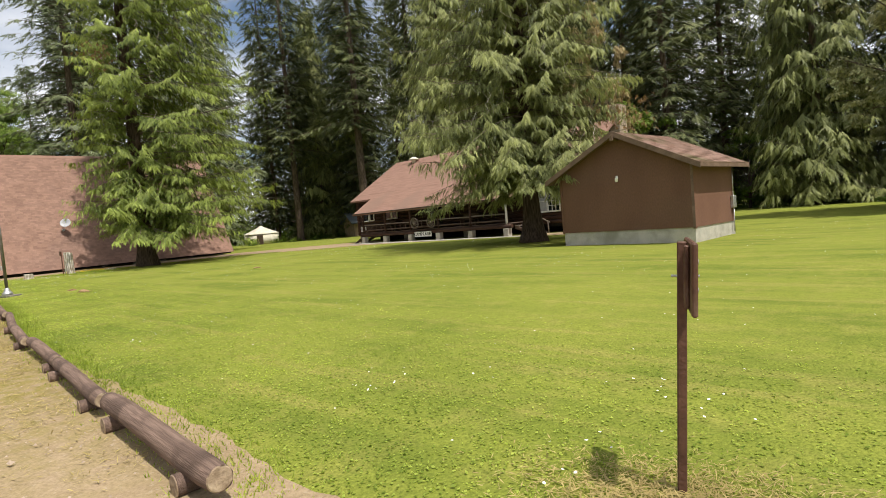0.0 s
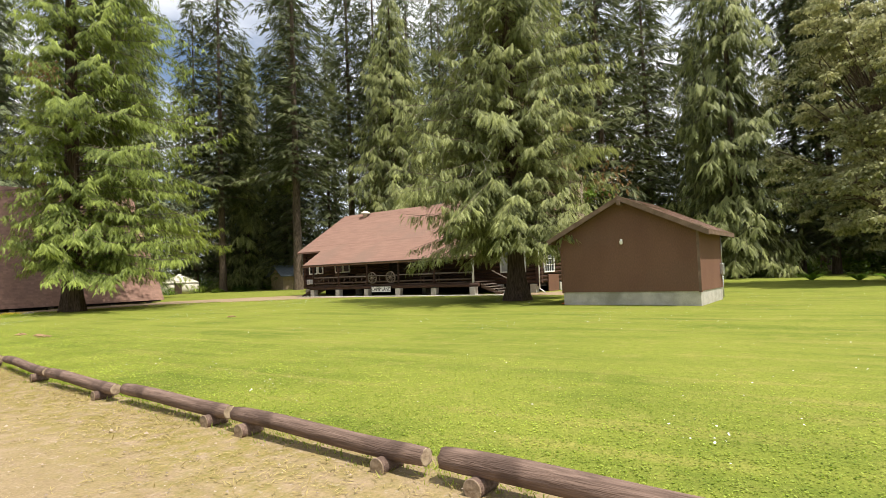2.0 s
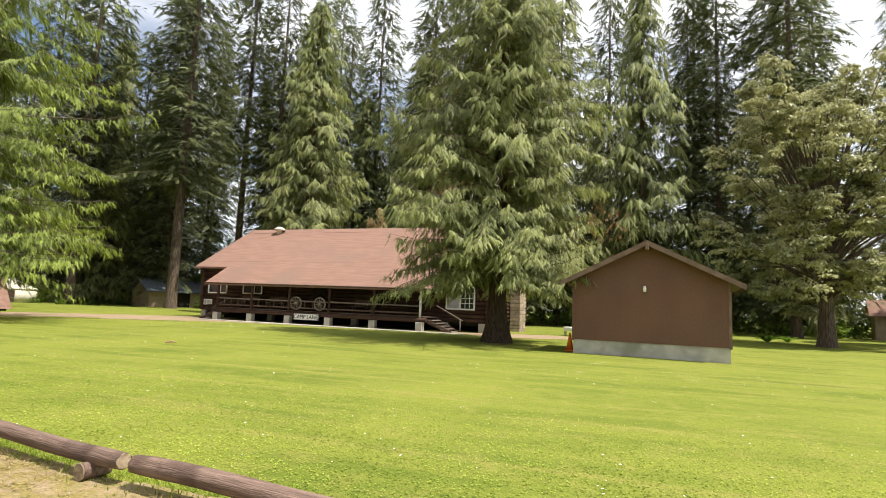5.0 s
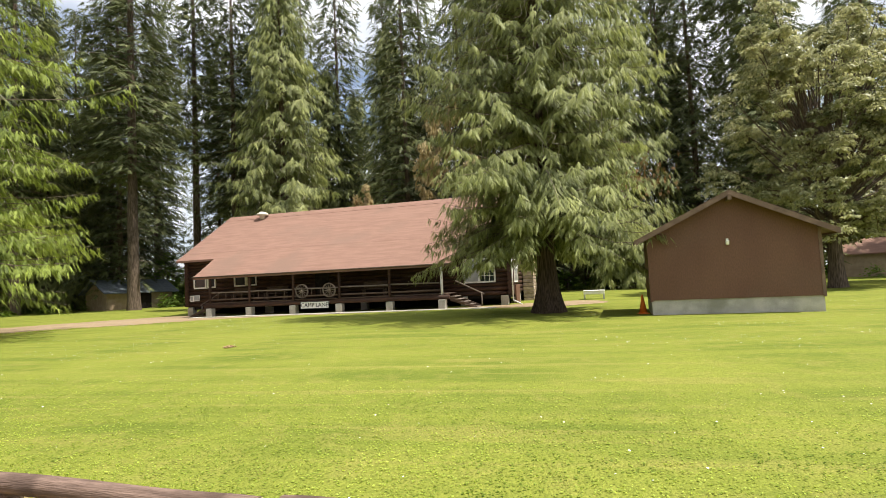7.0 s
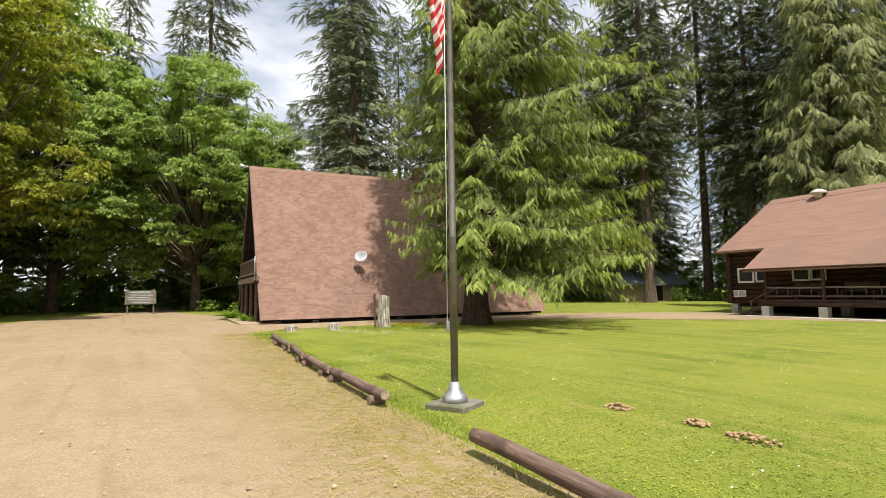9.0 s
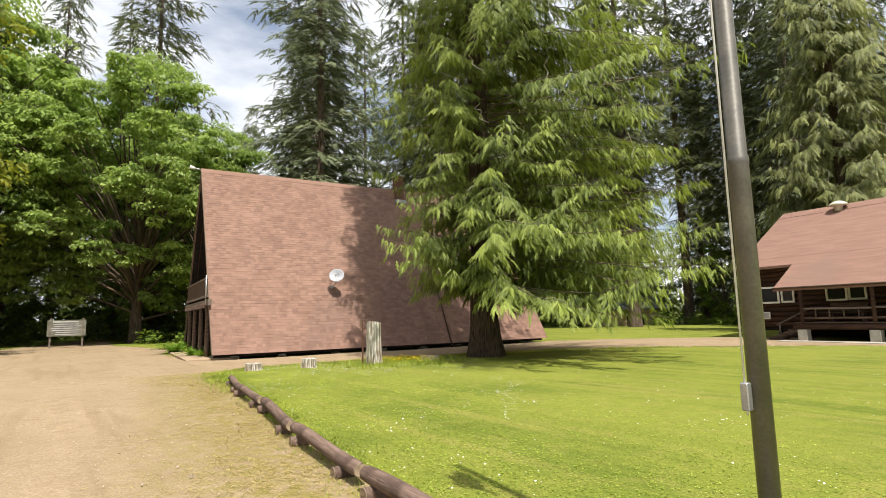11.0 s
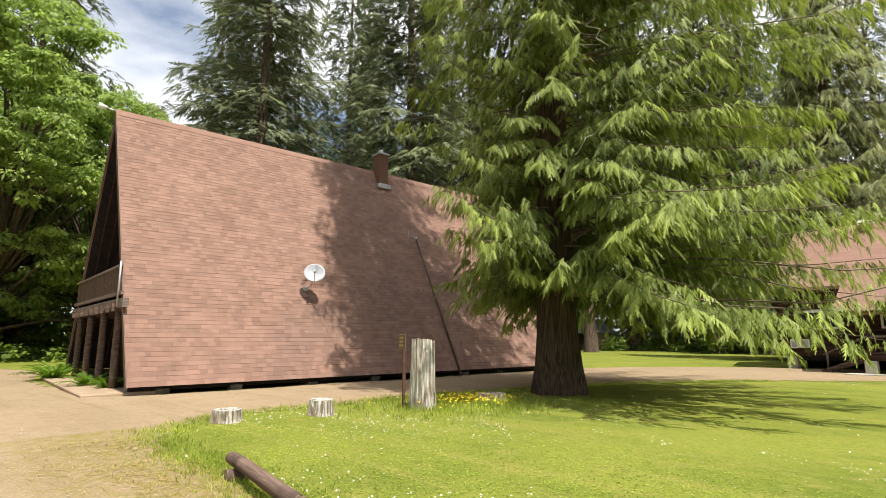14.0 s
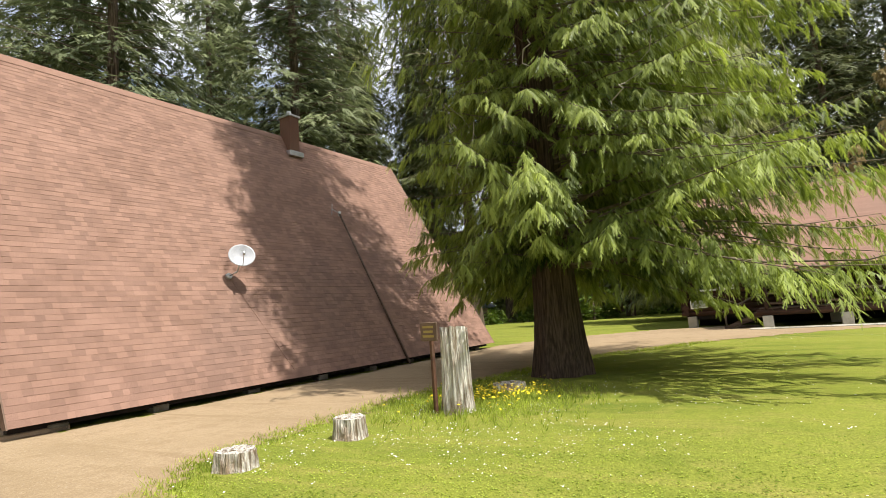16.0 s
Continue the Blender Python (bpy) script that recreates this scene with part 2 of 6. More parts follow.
# log brown darkened for porch and overhang shade; the next is its lit copy
M_LOGWALL = mat("shaded_log", (0.028, 0.014, 0.009), (0.068, 0.031, 0.018), 4, 0.7, 0.5, 25, stretch=(0.4, 3, 3), island=0.2)
M_LOGLIT = mat("lit_red_brown_log", (0.16, 0.07, 0.035), (0.24, 0.11, 0.055), 4, 0.7, 0.5, 25, stretch=(3, 0.4, 3), island=0.2)
M_DECK = mat("porch_timber", (0.07, 0.045, 0.032), (0.14, 0.095, 0.07), 5, 0.85, 0.4, 30, stretch=(0.5, 3, 3), island=0.15)
M_GREYWOOD = mat("weathered_rail", (0.13, 0.10, 0.08), (0.22, 0.18, 0.15), 6, 0.9, 0.4, 30, stretch=(0.5, 4, 4), island=0.15)
M_KERBLOG = mat("weathered_log", (0.13, 0.085, 0.065), (0.23, 0.155, 0.12), 9, 0.9, 0.6, 30, stretch=(0.25, 4, 4), island=0.12, c3=(0.10, 0.065, 0.05))
M_LOGEND = mat("sawn_log_end", (0.2, 0.14, 0.09), (0.4, 0.31, 0.21), 12, 0.9, 0.5, 40, c3=(0.16, 0.11, 0.08))
M_STUMP = mat("bleached_stump", (0.23, 0.17, 0.115), (0.84, 0.8, 0.73), 5, 0.95, 0.9, 18, stretch=(4, 4, 0.3), c3=(0.3, 0.22, 0.15), dist=0.06)
M_WHITE = mat("white_paint", (0.72, 0.71, 0.67), (0.8, 0.79, 0.76), 3, 0.6, 0.1)
M_BLACK = mat("black_letters", (0.012, 0.012, 0.012), (0.02, 0.02, 0.02), 3, 0.6, 0)
M_GLASS = mat("window_glass", (0.02, 0.025, 0.03), (0.04, 0.045, 0.05), 1, 0.06, 0, spec=0.8)
M_CURTAIN = mat("pale_curtain", (0.35, 0.36, 0.38), (0.5, 0.5, 0.5), 2, 0.9, 0.1)
M_STEEL = mat("galvanised_steel", (0.42, 0.42, 0.42), (0.55, 0.55, 0.54), 8, 0.42, 0.1, metal=0.8)
M_POLE = mat("bronze_painted_pole", (0.12, 0.112, 0.095), (0.17, 0.155, 0.13), 6, 0.4, 0.05, metal=0.3, spec=0.5)
M_POST = mat("brown_painted_post", (0.075, 0.035, 0.022), (0.12, 0.058, 0.036), 7, 0.6, 0.3, 40, c3=(0.16, 0.1, 0.07))
M_DISH = mat("pale_grey_dish", (0.36, 0.37, 0.4), (0.44, 0.45, 0.48), 3, 0.45, 0.05)
# near-black; shade under roofs and floors is put into this colour
M_DARK = mat("shade_dark_timber", (0.012, 0.009, 0.008), (0.025, 0.018, 0.015), 4, 0.9, 0.3)
M_TAN = mat("tan_wall", (0.32, 0.23, 0.15), (0.4, 0.3, 0.2), 2, 0.85, 0.2)
M_STONE = mat("tan_chimney_stone", (0.3, 0.23, 0.17), (0.42, 0.33, 0.25), 5, 0.9, 0.5, 30, island=0.2)
M_GREYROOF = mat("grey_metal_roof", (0.1, 0.12, 0.14), (0.15, 0.17, 0.19), 3, 0.6, 0.1)
M_CANVAS = mat("cream_canvas", (0.6, 0.55, 0.45), (0.7, 0.65, 0.55), 2, 0.9, 0.2)
M_FLAG_RED = mat("red_cloth", (0.55, 0.03, 0.04), (0.62, 0.05, 0.06), 3, 0.8, 0.1)
M_FLAG_WHITE = mat("white_cloth", (0.75, 0.74, 0.73), (0.82, 0.81, 0.8), 3, 0.8, 0.1)
M_FLAG_BLUE = mat("blue_cloth", (0.02, 0.03, 0.16), (0.03, 0.04, 0.2), 3, 0.8, 0.1)
M_ORANGE = mat("orange_plastic", (0.75, 0.16, 0.02), (0.8, 0.2, 0.03), 3, 0.5, 0.05)
M_YELLOWTXT = mat("yellow_letters", (0.35, 0.26, 0.08), (0.4, 0.3, 0.1), 3, 0.7, 0)
M_LAMP = mat("lamp_globe", (0.8, 0.78, 0.7), (0.85, 0.83, 0.75), 3, 0.3, 0)
M_BLOSSOM = leaf_mat("tan_blossom", (0.25, 0.2, 0.09), (0.5, 0.4, 0.22), 0.35, 0.6, 0.5, 0.35)
M_FERN = leaf_mat("fern_fronds", (0.06, 0.13, 0.015), (0.2, 0.31, 0.04), 0.35, 0.5, 1.0)


# ---------------------------------------------------------------- building helpers
def part(name, bm, material, parent=None, label="", smooth=False):
    """Links a bmesh (or mesh) as one mesh object under a thing or a part."""
    if isinstance(bm, bpy.types.Mesh):
        me = bm
    else:
        me = bpy.data.meshes.new(name)
        bm.to_mesh(me)
        bm.free()
    if not me.materials:
        me.materials.append(material)
    if smooth:
        me.polygons.foreach_set("use_smooth", [True] * len(me.polygons))
    ob = new(name, me)
    if parent is not None:
        ob.parent = parent
    return tagged(ob, label)


def raw(name, verts, faces, material):
    me = bpy.data.meshes.new(name)
    verts = np.asarray(verts, dtype=np.float32)
    faces = np.asarray(faces, dtype=np.int32)
    k = faces.shape[1]
    me.vertices.add(len(verts))
    me.vertices.foreach_set("co", verts.ravel())
    me.loops.add(faces.size)
    me.loops.foreach_set("vertex_index", faces.ravel())
    me.polygons.add(len(faces))
    me.polygons.foreach_set("loop_start", np.arange(len(faces), dtype=np.int32) * k)
    me.update(calc_edges=True)
    me.validate()
    me.shade_flat()
    me.materials.append(material)
    return me


def empty(name, m, label, category, group="", kind=""):
    ob = new(name)
    ob.empty_display_size = 0.3
    ob.matrix_world = m
    return tagged(ob, label, category, group, kind)


def box(x0, x1, y0, y1, z0, z1, bevel=0.0, bm=None):
    bm = bm or bmesh.new()
    r = bmesh.ops.create_cube(bm, size=1, matrix=Matrix.Translation(((x0 + x1) / 2, (y0 + y1) / 2, (z0 + z1) / 2)) @ Matrix.Diagonal((x1 - x0, y1 - y0, z1 - z0, 1)))
    if bevel:
        es = list({e for v in r["verts"] for e in v.link_edges})
        bmesh.ops.bevel(bm, geom=es, offset=bevel, segments=1, affect="EDGES")
    return bm


def prism(pts, y0, y1, axis="y", bm=None):
    """A polygon in the plane across the axis, pushed along it."""
    bm = bm or bmesh.new()
    mk = {"y": lambda p, q: (p[0], q, p[1]), "x": lambda p, q: (q, p[0], p[1]), "z": lambda p, q: (p[0], p[1], q)}[axis]
    a = [bm.verts.new(mk(p, y0)) for p in pts]
    b = [bm.verts.new(mk(p, y1)) for p in pts]
    bm.faces.new(a)
    bm.faces.new(b[::-1])
    for i in range(len(pts)):
        bm.faces.new((a[i], b[i], b[(i + 1) % len(pts)], a[(i + 1) % len(pts)]))
    bmesh.ops.recalc_face_normals(bm, faces=bm.faces)
    return bm


def rod(p, q, r0, r1=None, seg=10, bm=None, wob=0.0):
    """A tapered round bar from p to q, with a slight unevenness."""
    bm = bm or bmesh.new()
    r1 = r0 if r1 is None else r1
    p, q = Vector(p), Vector(q)
    ax = q - p
    rot = ax.to_track_quat("Z", "Y").to_matrix().to_4x4()
    n = 6 if wob else 1
    rings = []
    for i in range(n + 1):
        f = i / n
        r = (r0 + (r1 - r0) * f)
        ring = []
        for k in range(seg):
            a = 2 * math.pi * k / seg
            rr = r * (1 + wob * (random.random() - 0.5))
            ring.append(bm.verts.new(Matrix.Translation(p) @ rot @ Vector((rr * math.cos(a), rr * math.sin(a), ax.length * f))))
        rings.append(ring)
    for a, b in zip(rings, rings[1:]):
        for k in range(seg):
            f = bm.faces.new((a[k], a[(k + 1) % seg], b[(k + 1) % seg], b[k]))
            f.smooth = True
    bm.faces.new(rings[0][::-1])
    bm.faces.new(rings[-1])
    return bm


def lathe(profile, seg=20, bm=None):
    bm = bm or bmesh.new()
    rings = [[bm.verts.new((r * math.cos(2 * math.pi * k / seg), r * math.sin(2 * math.pi * k / seg), z)) for k in range(seg)] for r, z in profile]
    for a, b in zip(rings, rings[1:]):
        for k in range(seg):
            f = bm.faces.new((a[k], a[(k + 1) % seg], b[(k + 1) % seg], b[k]))
            f.smooth = True
    bm.faces.new(rings[0][::-1])
    bm.faces.new(rings[-1])
    return bm


# ---------------------------------------------------------------- ground
KERB = [(-2.95, 2.42), (-5.45, 2.62), (-8.0, 2.86), (-10.45, 3.08), (-13.1, 3.36), (-15.95, 3.82), (-18.6, 4.1), (-21.45, 4.48), (-23.95, 4.62), (-26.2, 4.8), (-29.0, 4.95), (-31.5, 5.25), (-34.2, 5.68), (-36.7, 5.95), (-38.8, 6.3)]
KX, KY = np.array([p[0] for p in KERB][::-1]), np.array([p[1] for p in KERB][::-1])


def kerb_y(x):
    return np.interp(x, KX, KY, left=6.3, right=2.2)


LAWN = [(40, 2.3), (-1, 2.72), (-2.7, 2.78), (-4.4, 2.98), (-5.8, 3.02), (-8.4, 3.12), (-13.6, 3.52), (-16, 3.95), (-21.8, 4.62), (-26.6, 4.95), (-31.9, 5.38), (-37.2, 6.05), (-40.0, 6.2), (-42.2, 6.6), (-43.3, 8.2), (-43.2, 12.5), (-42.2, 17), (-41.2, 20.5), (-38.2, 25), (-34.5, 28.4), (-30, 30.0), (-24, 30.3), (-14, 29.9), (-11.5, 31.0), (-11, 33), (-13, 36.6), (40, 40)]
DRIVE = [(40, 2.6), (40, -5), (20, -8), (-30, -8.5), (-55, -6.5), (-68, -2.5), (-82, 1.5), (-95, 4), (-95, 7.5), (-74, 6.4), (-62, 8.6), (-56, 7.2), (-48.4, 7.6), (-47.0, 26.4), (-45.8, 30.4), (-41, 34.4), (-36.6, 35), (-35, 31.9), (-20, 31.6), (-12, 36), (-11.3, 33), (-11.4, 29.6), (-30, 20), (-6, 10)]


def inside(poly, x, y):
    c = np.zeros(x.shape, bool)
    for (x0, y0), (x1, y1) in zip(poly, poly[1:] + poly[:1]):
        hit = ((y0 > y) != (y1 > y)) & (x < (x1 - x0) * (y - y0) / (y1 - y0 + 1e-9) + x0)
        c ^= hit
    return c


def wave(x, y, s):
    return (np.sin(x * 3.1 * s + 1.3 * np.sin(y * 2.3 * s)) + np.sin(y * 4.7 * s + 1.7 * np.sin(x * 1.9 * s)) + np.sin((x + y) * 7.3 * s) * 0.6) / 2.6


def relief(x, y):
    return 0.022 * wave(x, y, 0.2)


def build_ground():
    near = np.concatenate([np.array([-3000, -1200, -500, -250, -140]), np.arange(-100, -50, 1.6), np.arange(-50, 5, 0.5), np.arange(5, 60.1, 1.6), np.array([90, 160, 400, 1000, 3000])])
    nx, ny = np.meshgrid(near, np.concatenate([np.array([-3000, -900, -300, -120, -60]), np.arange(-30, -10, 1.6), np.arange(-10, 40, 0.5), np.arange(40, 75.1, 1.6), np.array([100, 160, 400, 1200, 3000])]), indexing="ij")
    z = relief(nx, ny) * ((np.abs(nx) < 101) & (np.abs(ny) < 76))
    a, b = nx.shape
    idx = np.arange(a * b).reshape(a, b)
    f = np.stack([idx[:-1, :-1], idx[1:, :-1], idx[1:, 1:], idx[:-1, 1:]], -1).reshape(-1, 4)
    g = part("ground", raw("ground", np.stack([nx, ny, z], -1).reshape(-1, 3), f, M_GRASS), M_GRASS, smooth=True)
    tagged(g, "mown green lawn with clover and paler mowing stripes", "lawn", kind="structure")
    st = 0.16
    gx, gy = np.arange(-95, 40, st), np.arange(-9, 37, st)
    a, b = len(gx), len(gy)
    nx, ny = np.meshgrid(gx, gy, indexing="ij")
    cx, cy = nx[:-1, :-1] + st / 2, ny[:-1, :-1] + st / 2
    rag = np.where((cx > -40) & (cy > 0) & (cy < 9), 0.05, 1.0)
    jx, jy = cx + rag * (0.22 * wave(cx, cy, 0.9) + 0.12 * wave(cy, cx, 3.1)), cy + rag * (0.2 * wave(cy, cx, 1.1) + 0.1 * wave(cx, cy, 3.7))
    keep = inside(DRIVE, jx, jy) & ~inside(LAWN, jx, jy)
    idx = np.arange(a * b).reshape(a, b)
    f = np.stack([idx[:-1, :-1], idx[1:, :-1], idx[1:, 1:], idx[:-1, 1:]], -1)[keep]
    used, inv = np.unique(f, return_inverse=True)
    cnt = np.zeros(a * b)
    np.add.at(cnt, f.ravel(), 1)
    lx, ly = np.array([p for p in LAWN[:14] if p[0] > -41][::-1]).T
    edge = np.interp(nx, lx, ly) + 0.05 * wave(nx, ny * 0, 2.3)
    rim = ((cnt > 0) & (cnt < 4)).reshape(a, b) & (np.abs(ny - edge) < 0.45) & (nx > -40)
    ny = np.where(rim, edge, ny)
    v = np.stack([nx, ny, relief(nx, ny) + 0.009 + 0.003 * wave(nx, ny, 4)], -1).reshape(-1, 3)[used]
    me = raw("gravel_drive", v, inv.reshape(-1, 4), M_GRAVEL)
    gap = kerb_y(v[:, 0]) - v[:, 1]
    dry = np.clip(1.15 - np.abs(gap - 0.5) / 1.5, 0, 1) * np.clip((-v[:, 0] - 2.5) / 5, 0.15, 1) * (v[:, 0] > -43)
    dry = np.maximum(dry, 0.9 * np.clip(1 - (v[:, 1] + 9) / 2.5, 0, 1))
    me.attributes.new("verge", "FLOAT", "POINT").data.foreach_set("value", dry.astype(np.float32))
    d = part("gravel_drive", me, M_GRAVEL, smooth=True)
    tagged(d, "pale tan gravel drive with dry grass along the log kerb", "drive", kind="structure")


build_ground()


# ---------------------------------------------------------------- shed by the lawn
def frame_at(origin, xdir):
    a = math.degrees(math.atan2(xdir[1], xdir[0]))
    return pose(origin[0], origin[1], origin[2] if len(origin) > 2 else 0, 0, 0, a)


def build_hut():
    W, D, E, A = 5.24, 3.52, 2.72, 4.22
    t = empty("shed", frame_at((-10.75, 21.02, 0.02), (5.22, -0.64)), "brown painted shed on a concrete footing, low gable roof", "shed")
    bm = box(0, W, 0, 0.2, -0.2, 0.5)
    for b in ((0, W, D - 0.2, D), (0, 0.2, 0.2, D - 0.2), (W - 0.2, W, 0.2, D - 0.2)):
        box(*b, -0.2, 0.5, bm=bm)
    part("footing", bm, M_CONC, t, "pale concrete footing")
    sl = (A - E) / (W / 2 + 0.42)
    zt = A - 0.16
    gable = [(0.02, 0.5), (W - 0.02, 0.5), (W - 0.02, zt - sl * W / 2), (W / 2, zt), (0.02, zt - sl * W / 2)]
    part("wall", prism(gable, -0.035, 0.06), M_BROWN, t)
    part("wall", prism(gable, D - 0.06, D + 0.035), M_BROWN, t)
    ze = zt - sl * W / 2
    # side walls take the lighter brown with the sun painted in
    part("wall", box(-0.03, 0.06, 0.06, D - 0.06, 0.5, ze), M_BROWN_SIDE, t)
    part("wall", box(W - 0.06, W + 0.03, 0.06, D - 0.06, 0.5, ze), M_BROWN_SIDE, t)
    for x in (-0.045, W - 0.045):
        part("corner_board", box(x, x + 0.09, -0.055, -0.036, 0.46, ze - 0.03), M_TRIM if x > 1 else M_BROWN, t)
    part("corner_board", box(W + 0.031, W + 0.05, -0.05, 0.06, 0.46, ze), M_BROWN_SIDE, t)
    # roof slabs, with separate courses of shingles
    o, fr = 0.44, 0.42
    for sgn in (-1, 1):
        p = [(W / 2, A - 0.09), (W / 2 + sgn * (W / 2 + o), A - 0.09 - sl * (W / 2 + o)), (W / 2 + sgn * (W / 2 + o), A - 0.16 - sl * (W / 2 + o)), (W / 2, A - 0.16)]
        part("roof", prism(p, -fr, D + fr), M_TRIM, t)
        L = math.hypot(W / 2 + o, sl * (W / 2 + o))
        bm = bmesh.new()
        n = int(L / 0.145)
        ux, uz = sgn * (W / 2 + o) / L, -sl * (W / 2 + o) / L
        nxx, nzz = -uz * sgn * sgn * (1 if sgn > 0 else -1), abs(ux)
        for i in range(n + 1):
            y = -fr - 0.02 - random.random() * 0.3
            while y < D + fr:
                w = random.uniform(0.28, 0.34)
                y0, y1 = max(y, -fr - 0.02), min(y + w, D + fr + 0.02)
                y += w
                if y1 - y0 < 0.03:
                    continue
                a0, a1 = L - i * 0.145 + 0.03, max(L - (i + 1) * 0.145 - 0.04, 0)
                h0, h1 = 0.022 + random.random() * 0.006, 0.004
                q = [(W / 2 + ux * s + nxx * h, yy, A - 0.09 + uz * s + nzz * h) for s, h, yy in ((a0, h0, y0), (a0, h0, y1 - 0.006), (a1, h1, y1 - 0.006), (a1, h1, y0), (a0, 0.0, y0), (a0, 0.0, y1 - 0.006))]
                v = [bm.verts.new(c) for c in q]
                bm.faces.new(v[:4])
                bm.faces.new((v[4], v[5], v[1], v[0]))
        bmesh.ops.recalc_face_normals(bm, faces=bm.faces)
        s = part("shingles", bm, M_MOSSY, t, "reddish shingles with patches of moss")
        s["kind"] = "stuff"
        p = [(W / 2, A - 0.07), (W / 2 + sgn * (W / 2 + o + 0.02), A - 0.07 - sl * (W / 2 + o + 0.02)), (W / 2 + sgn * (W / 2 + o + 0.02), A - 0.26 - sl * (W / 2 + o + 0.02)), (W / 2, A - 0.26)]
        for y in (-fr - 0.04, D + fr):
            part("bargeboard", prism(p, y, y + 0.038), M_TRIM, t)
        xe = W / 2 + sgn * (W / 2 + o)
        part("fascia", box(min(xe, xe + sgn * 0.03), max(xe, xe + sgn * 0.03), -fr, D + fr, E - 0.24, E - 0.07), M_TRIM, t)
    part("ridge_beam", box(W / 2 - 0.06, W / 2 + 0.06, -fr - 0.07, -0.04, A - 0.42, A - 0.2, 0.01), M_TRIM, t)
    lamp = part("wall_lamp", lathe([(0.03, 0), (0.055, 0.02), (0.06, 0.12), (0.05, 0.16), (0.02, 0.17)], 12), M_LAMP, t, "small white wall lamp")
    lamp.location = (2.52, -0.1, 2.31)
    part("bracket", box(-0.04, 0.04, 0.0, 0.06, 0.1, 0.22, 0.01), M_WHITE, lamp)
    mb = part("meter_box", box(W + 0.03, W + 0.15, D - 0.42, D - 0.14, 1.0, 1.45, 0.015), M_STEEL, t, "grey electric meter box")
    part("conduit", rod((W + 0.09, D - 0.28, 0.1), (W + 0.09, D - 0.28, 1.0), 0.022), M_STEEL, mb)
    part("conduit", rod((W + 0.09, D - 0.28, 1.45), (W + 0.09, D - 0.28, 2.5), 0.022), M_STEEL, mb)


build_hut()


# ---------------------------------------------------------------- log lodge
def window(parent, m, w, h, cols, rows, curtain=False):
    """A framed window in the plane y=0 of m, its sill centre at the origin."""
    t = part("window", box(-w / 2 - 0.09, w / 2 + 0.09, 0.0, 0.05, -0.1, -0.0, 0.01), M_WHITE, parent, "white-framed window with small panes")
    t.matrix_local = m
    for b in ((-w / 2 - 0.09, -w / 2, 0, h), (w / 2, w / 2 + 0.09, 0, h), (-w / 2 - 0.09, w / 2 + 0.09, h, h + 0.1)):
        part("frame", box(b[0], b[1], -0.02, 0.06, b[2], b[3]), M_WHITE, t)
    for i in range(1, cols):
        x = -w / 2 + w * i / cols
        part("glazing_bar", box(x - 0.016, x + 0.016, 0.005, 0.04, 0.003, h - 0.003), M_WHITE, t)
    for i in range(1, rows):
        z = h * i / rows
        part("glazing_bar", box(-w / 2 + 0.003, w / 2 - 0.003, 0.008, 0.037, z - 0.016, z + 0.016), M_WHITE, t)
    part("pane", box(-w / 2, w / 2, 0.045, 0.055, 0, h), M_GLASS if not curtain else M_CURTAIN, t)


def wagon_wheel(parent, x, z, y, r, tilt):
    t = empty("wagon_wheel", Matrix.Identity(4), "old grey wooden wagon wheel leaning on the porch rail", "wagon wheel", "wagon wheels on the porch")
    t.matrix_world = parent.matrix_world @ pose(x, y, z, tilt, 0, 0)
    bm = bmesh.new()
    seg = 28
    for k in range(seg):
        a0, a1 = 2 * math.pi * k / seg, 2 * math.pi * (k + 1) / seg
        q = []
        for a in (a0, a1):
            for rr in (r, r - 0.065):
                for yy in (-0.03, 0.03):
                    q.append(bm.verts.new((rr * math.cos(a), yy, rr * math.sin(a))))
        for f in ((0, 1, 5, 4), (2, 6, 7, 3), (0, 4, 6, 2), (1, 3, 7, 5)):
            bm.faces.new([q[i] for i in f])
    bmesh.ops.remove_doubles(bm, verts=bm.verts, dist=0.001)
    bmesh.ops.recalc_face_normals(bm, faces=bm.faces)
    part("rim", bm, M_GREYWOOD, t)
    part("hub", rod((0, -0.12, 0), (0, 0.1, 0), 0.08, 0.07, 12), M_GREYWOOD, t)
    for k in range(12):
        a = math.pi * k / 6 + 0.1
        part("spoke", rod((0.07 * math.cos(a), 0, 0.07 * math.sin(a)), ((r - 0.05) * math.cos(a), 0, (r - 0.05) * math.sin(a)), 0.022, 0.018, 6), M_GREYWOOD, t)


def letters(text, size, material, parent, m, depth=0.008):
    cu = bpy.data.curves.new("letters", "FONT")
    cu.body, cu.size, cu.extrude, cu.align_x, cu.align_y = text, size, depth, "CENTER", "CENTER"
    tmp = new("letters_tmp", cu)
    me = bpy.data.meshes.new_from_object(tmp.evaluated_get(bpy.context.evaluated_depsgraph_get()))
    bpy.data.objects.remove(tmp)
    me.materials.clear()
    me.materials.append(material)
    ob = part("letters", me, material, parent)
    ob.matrix_local = m
    return ob


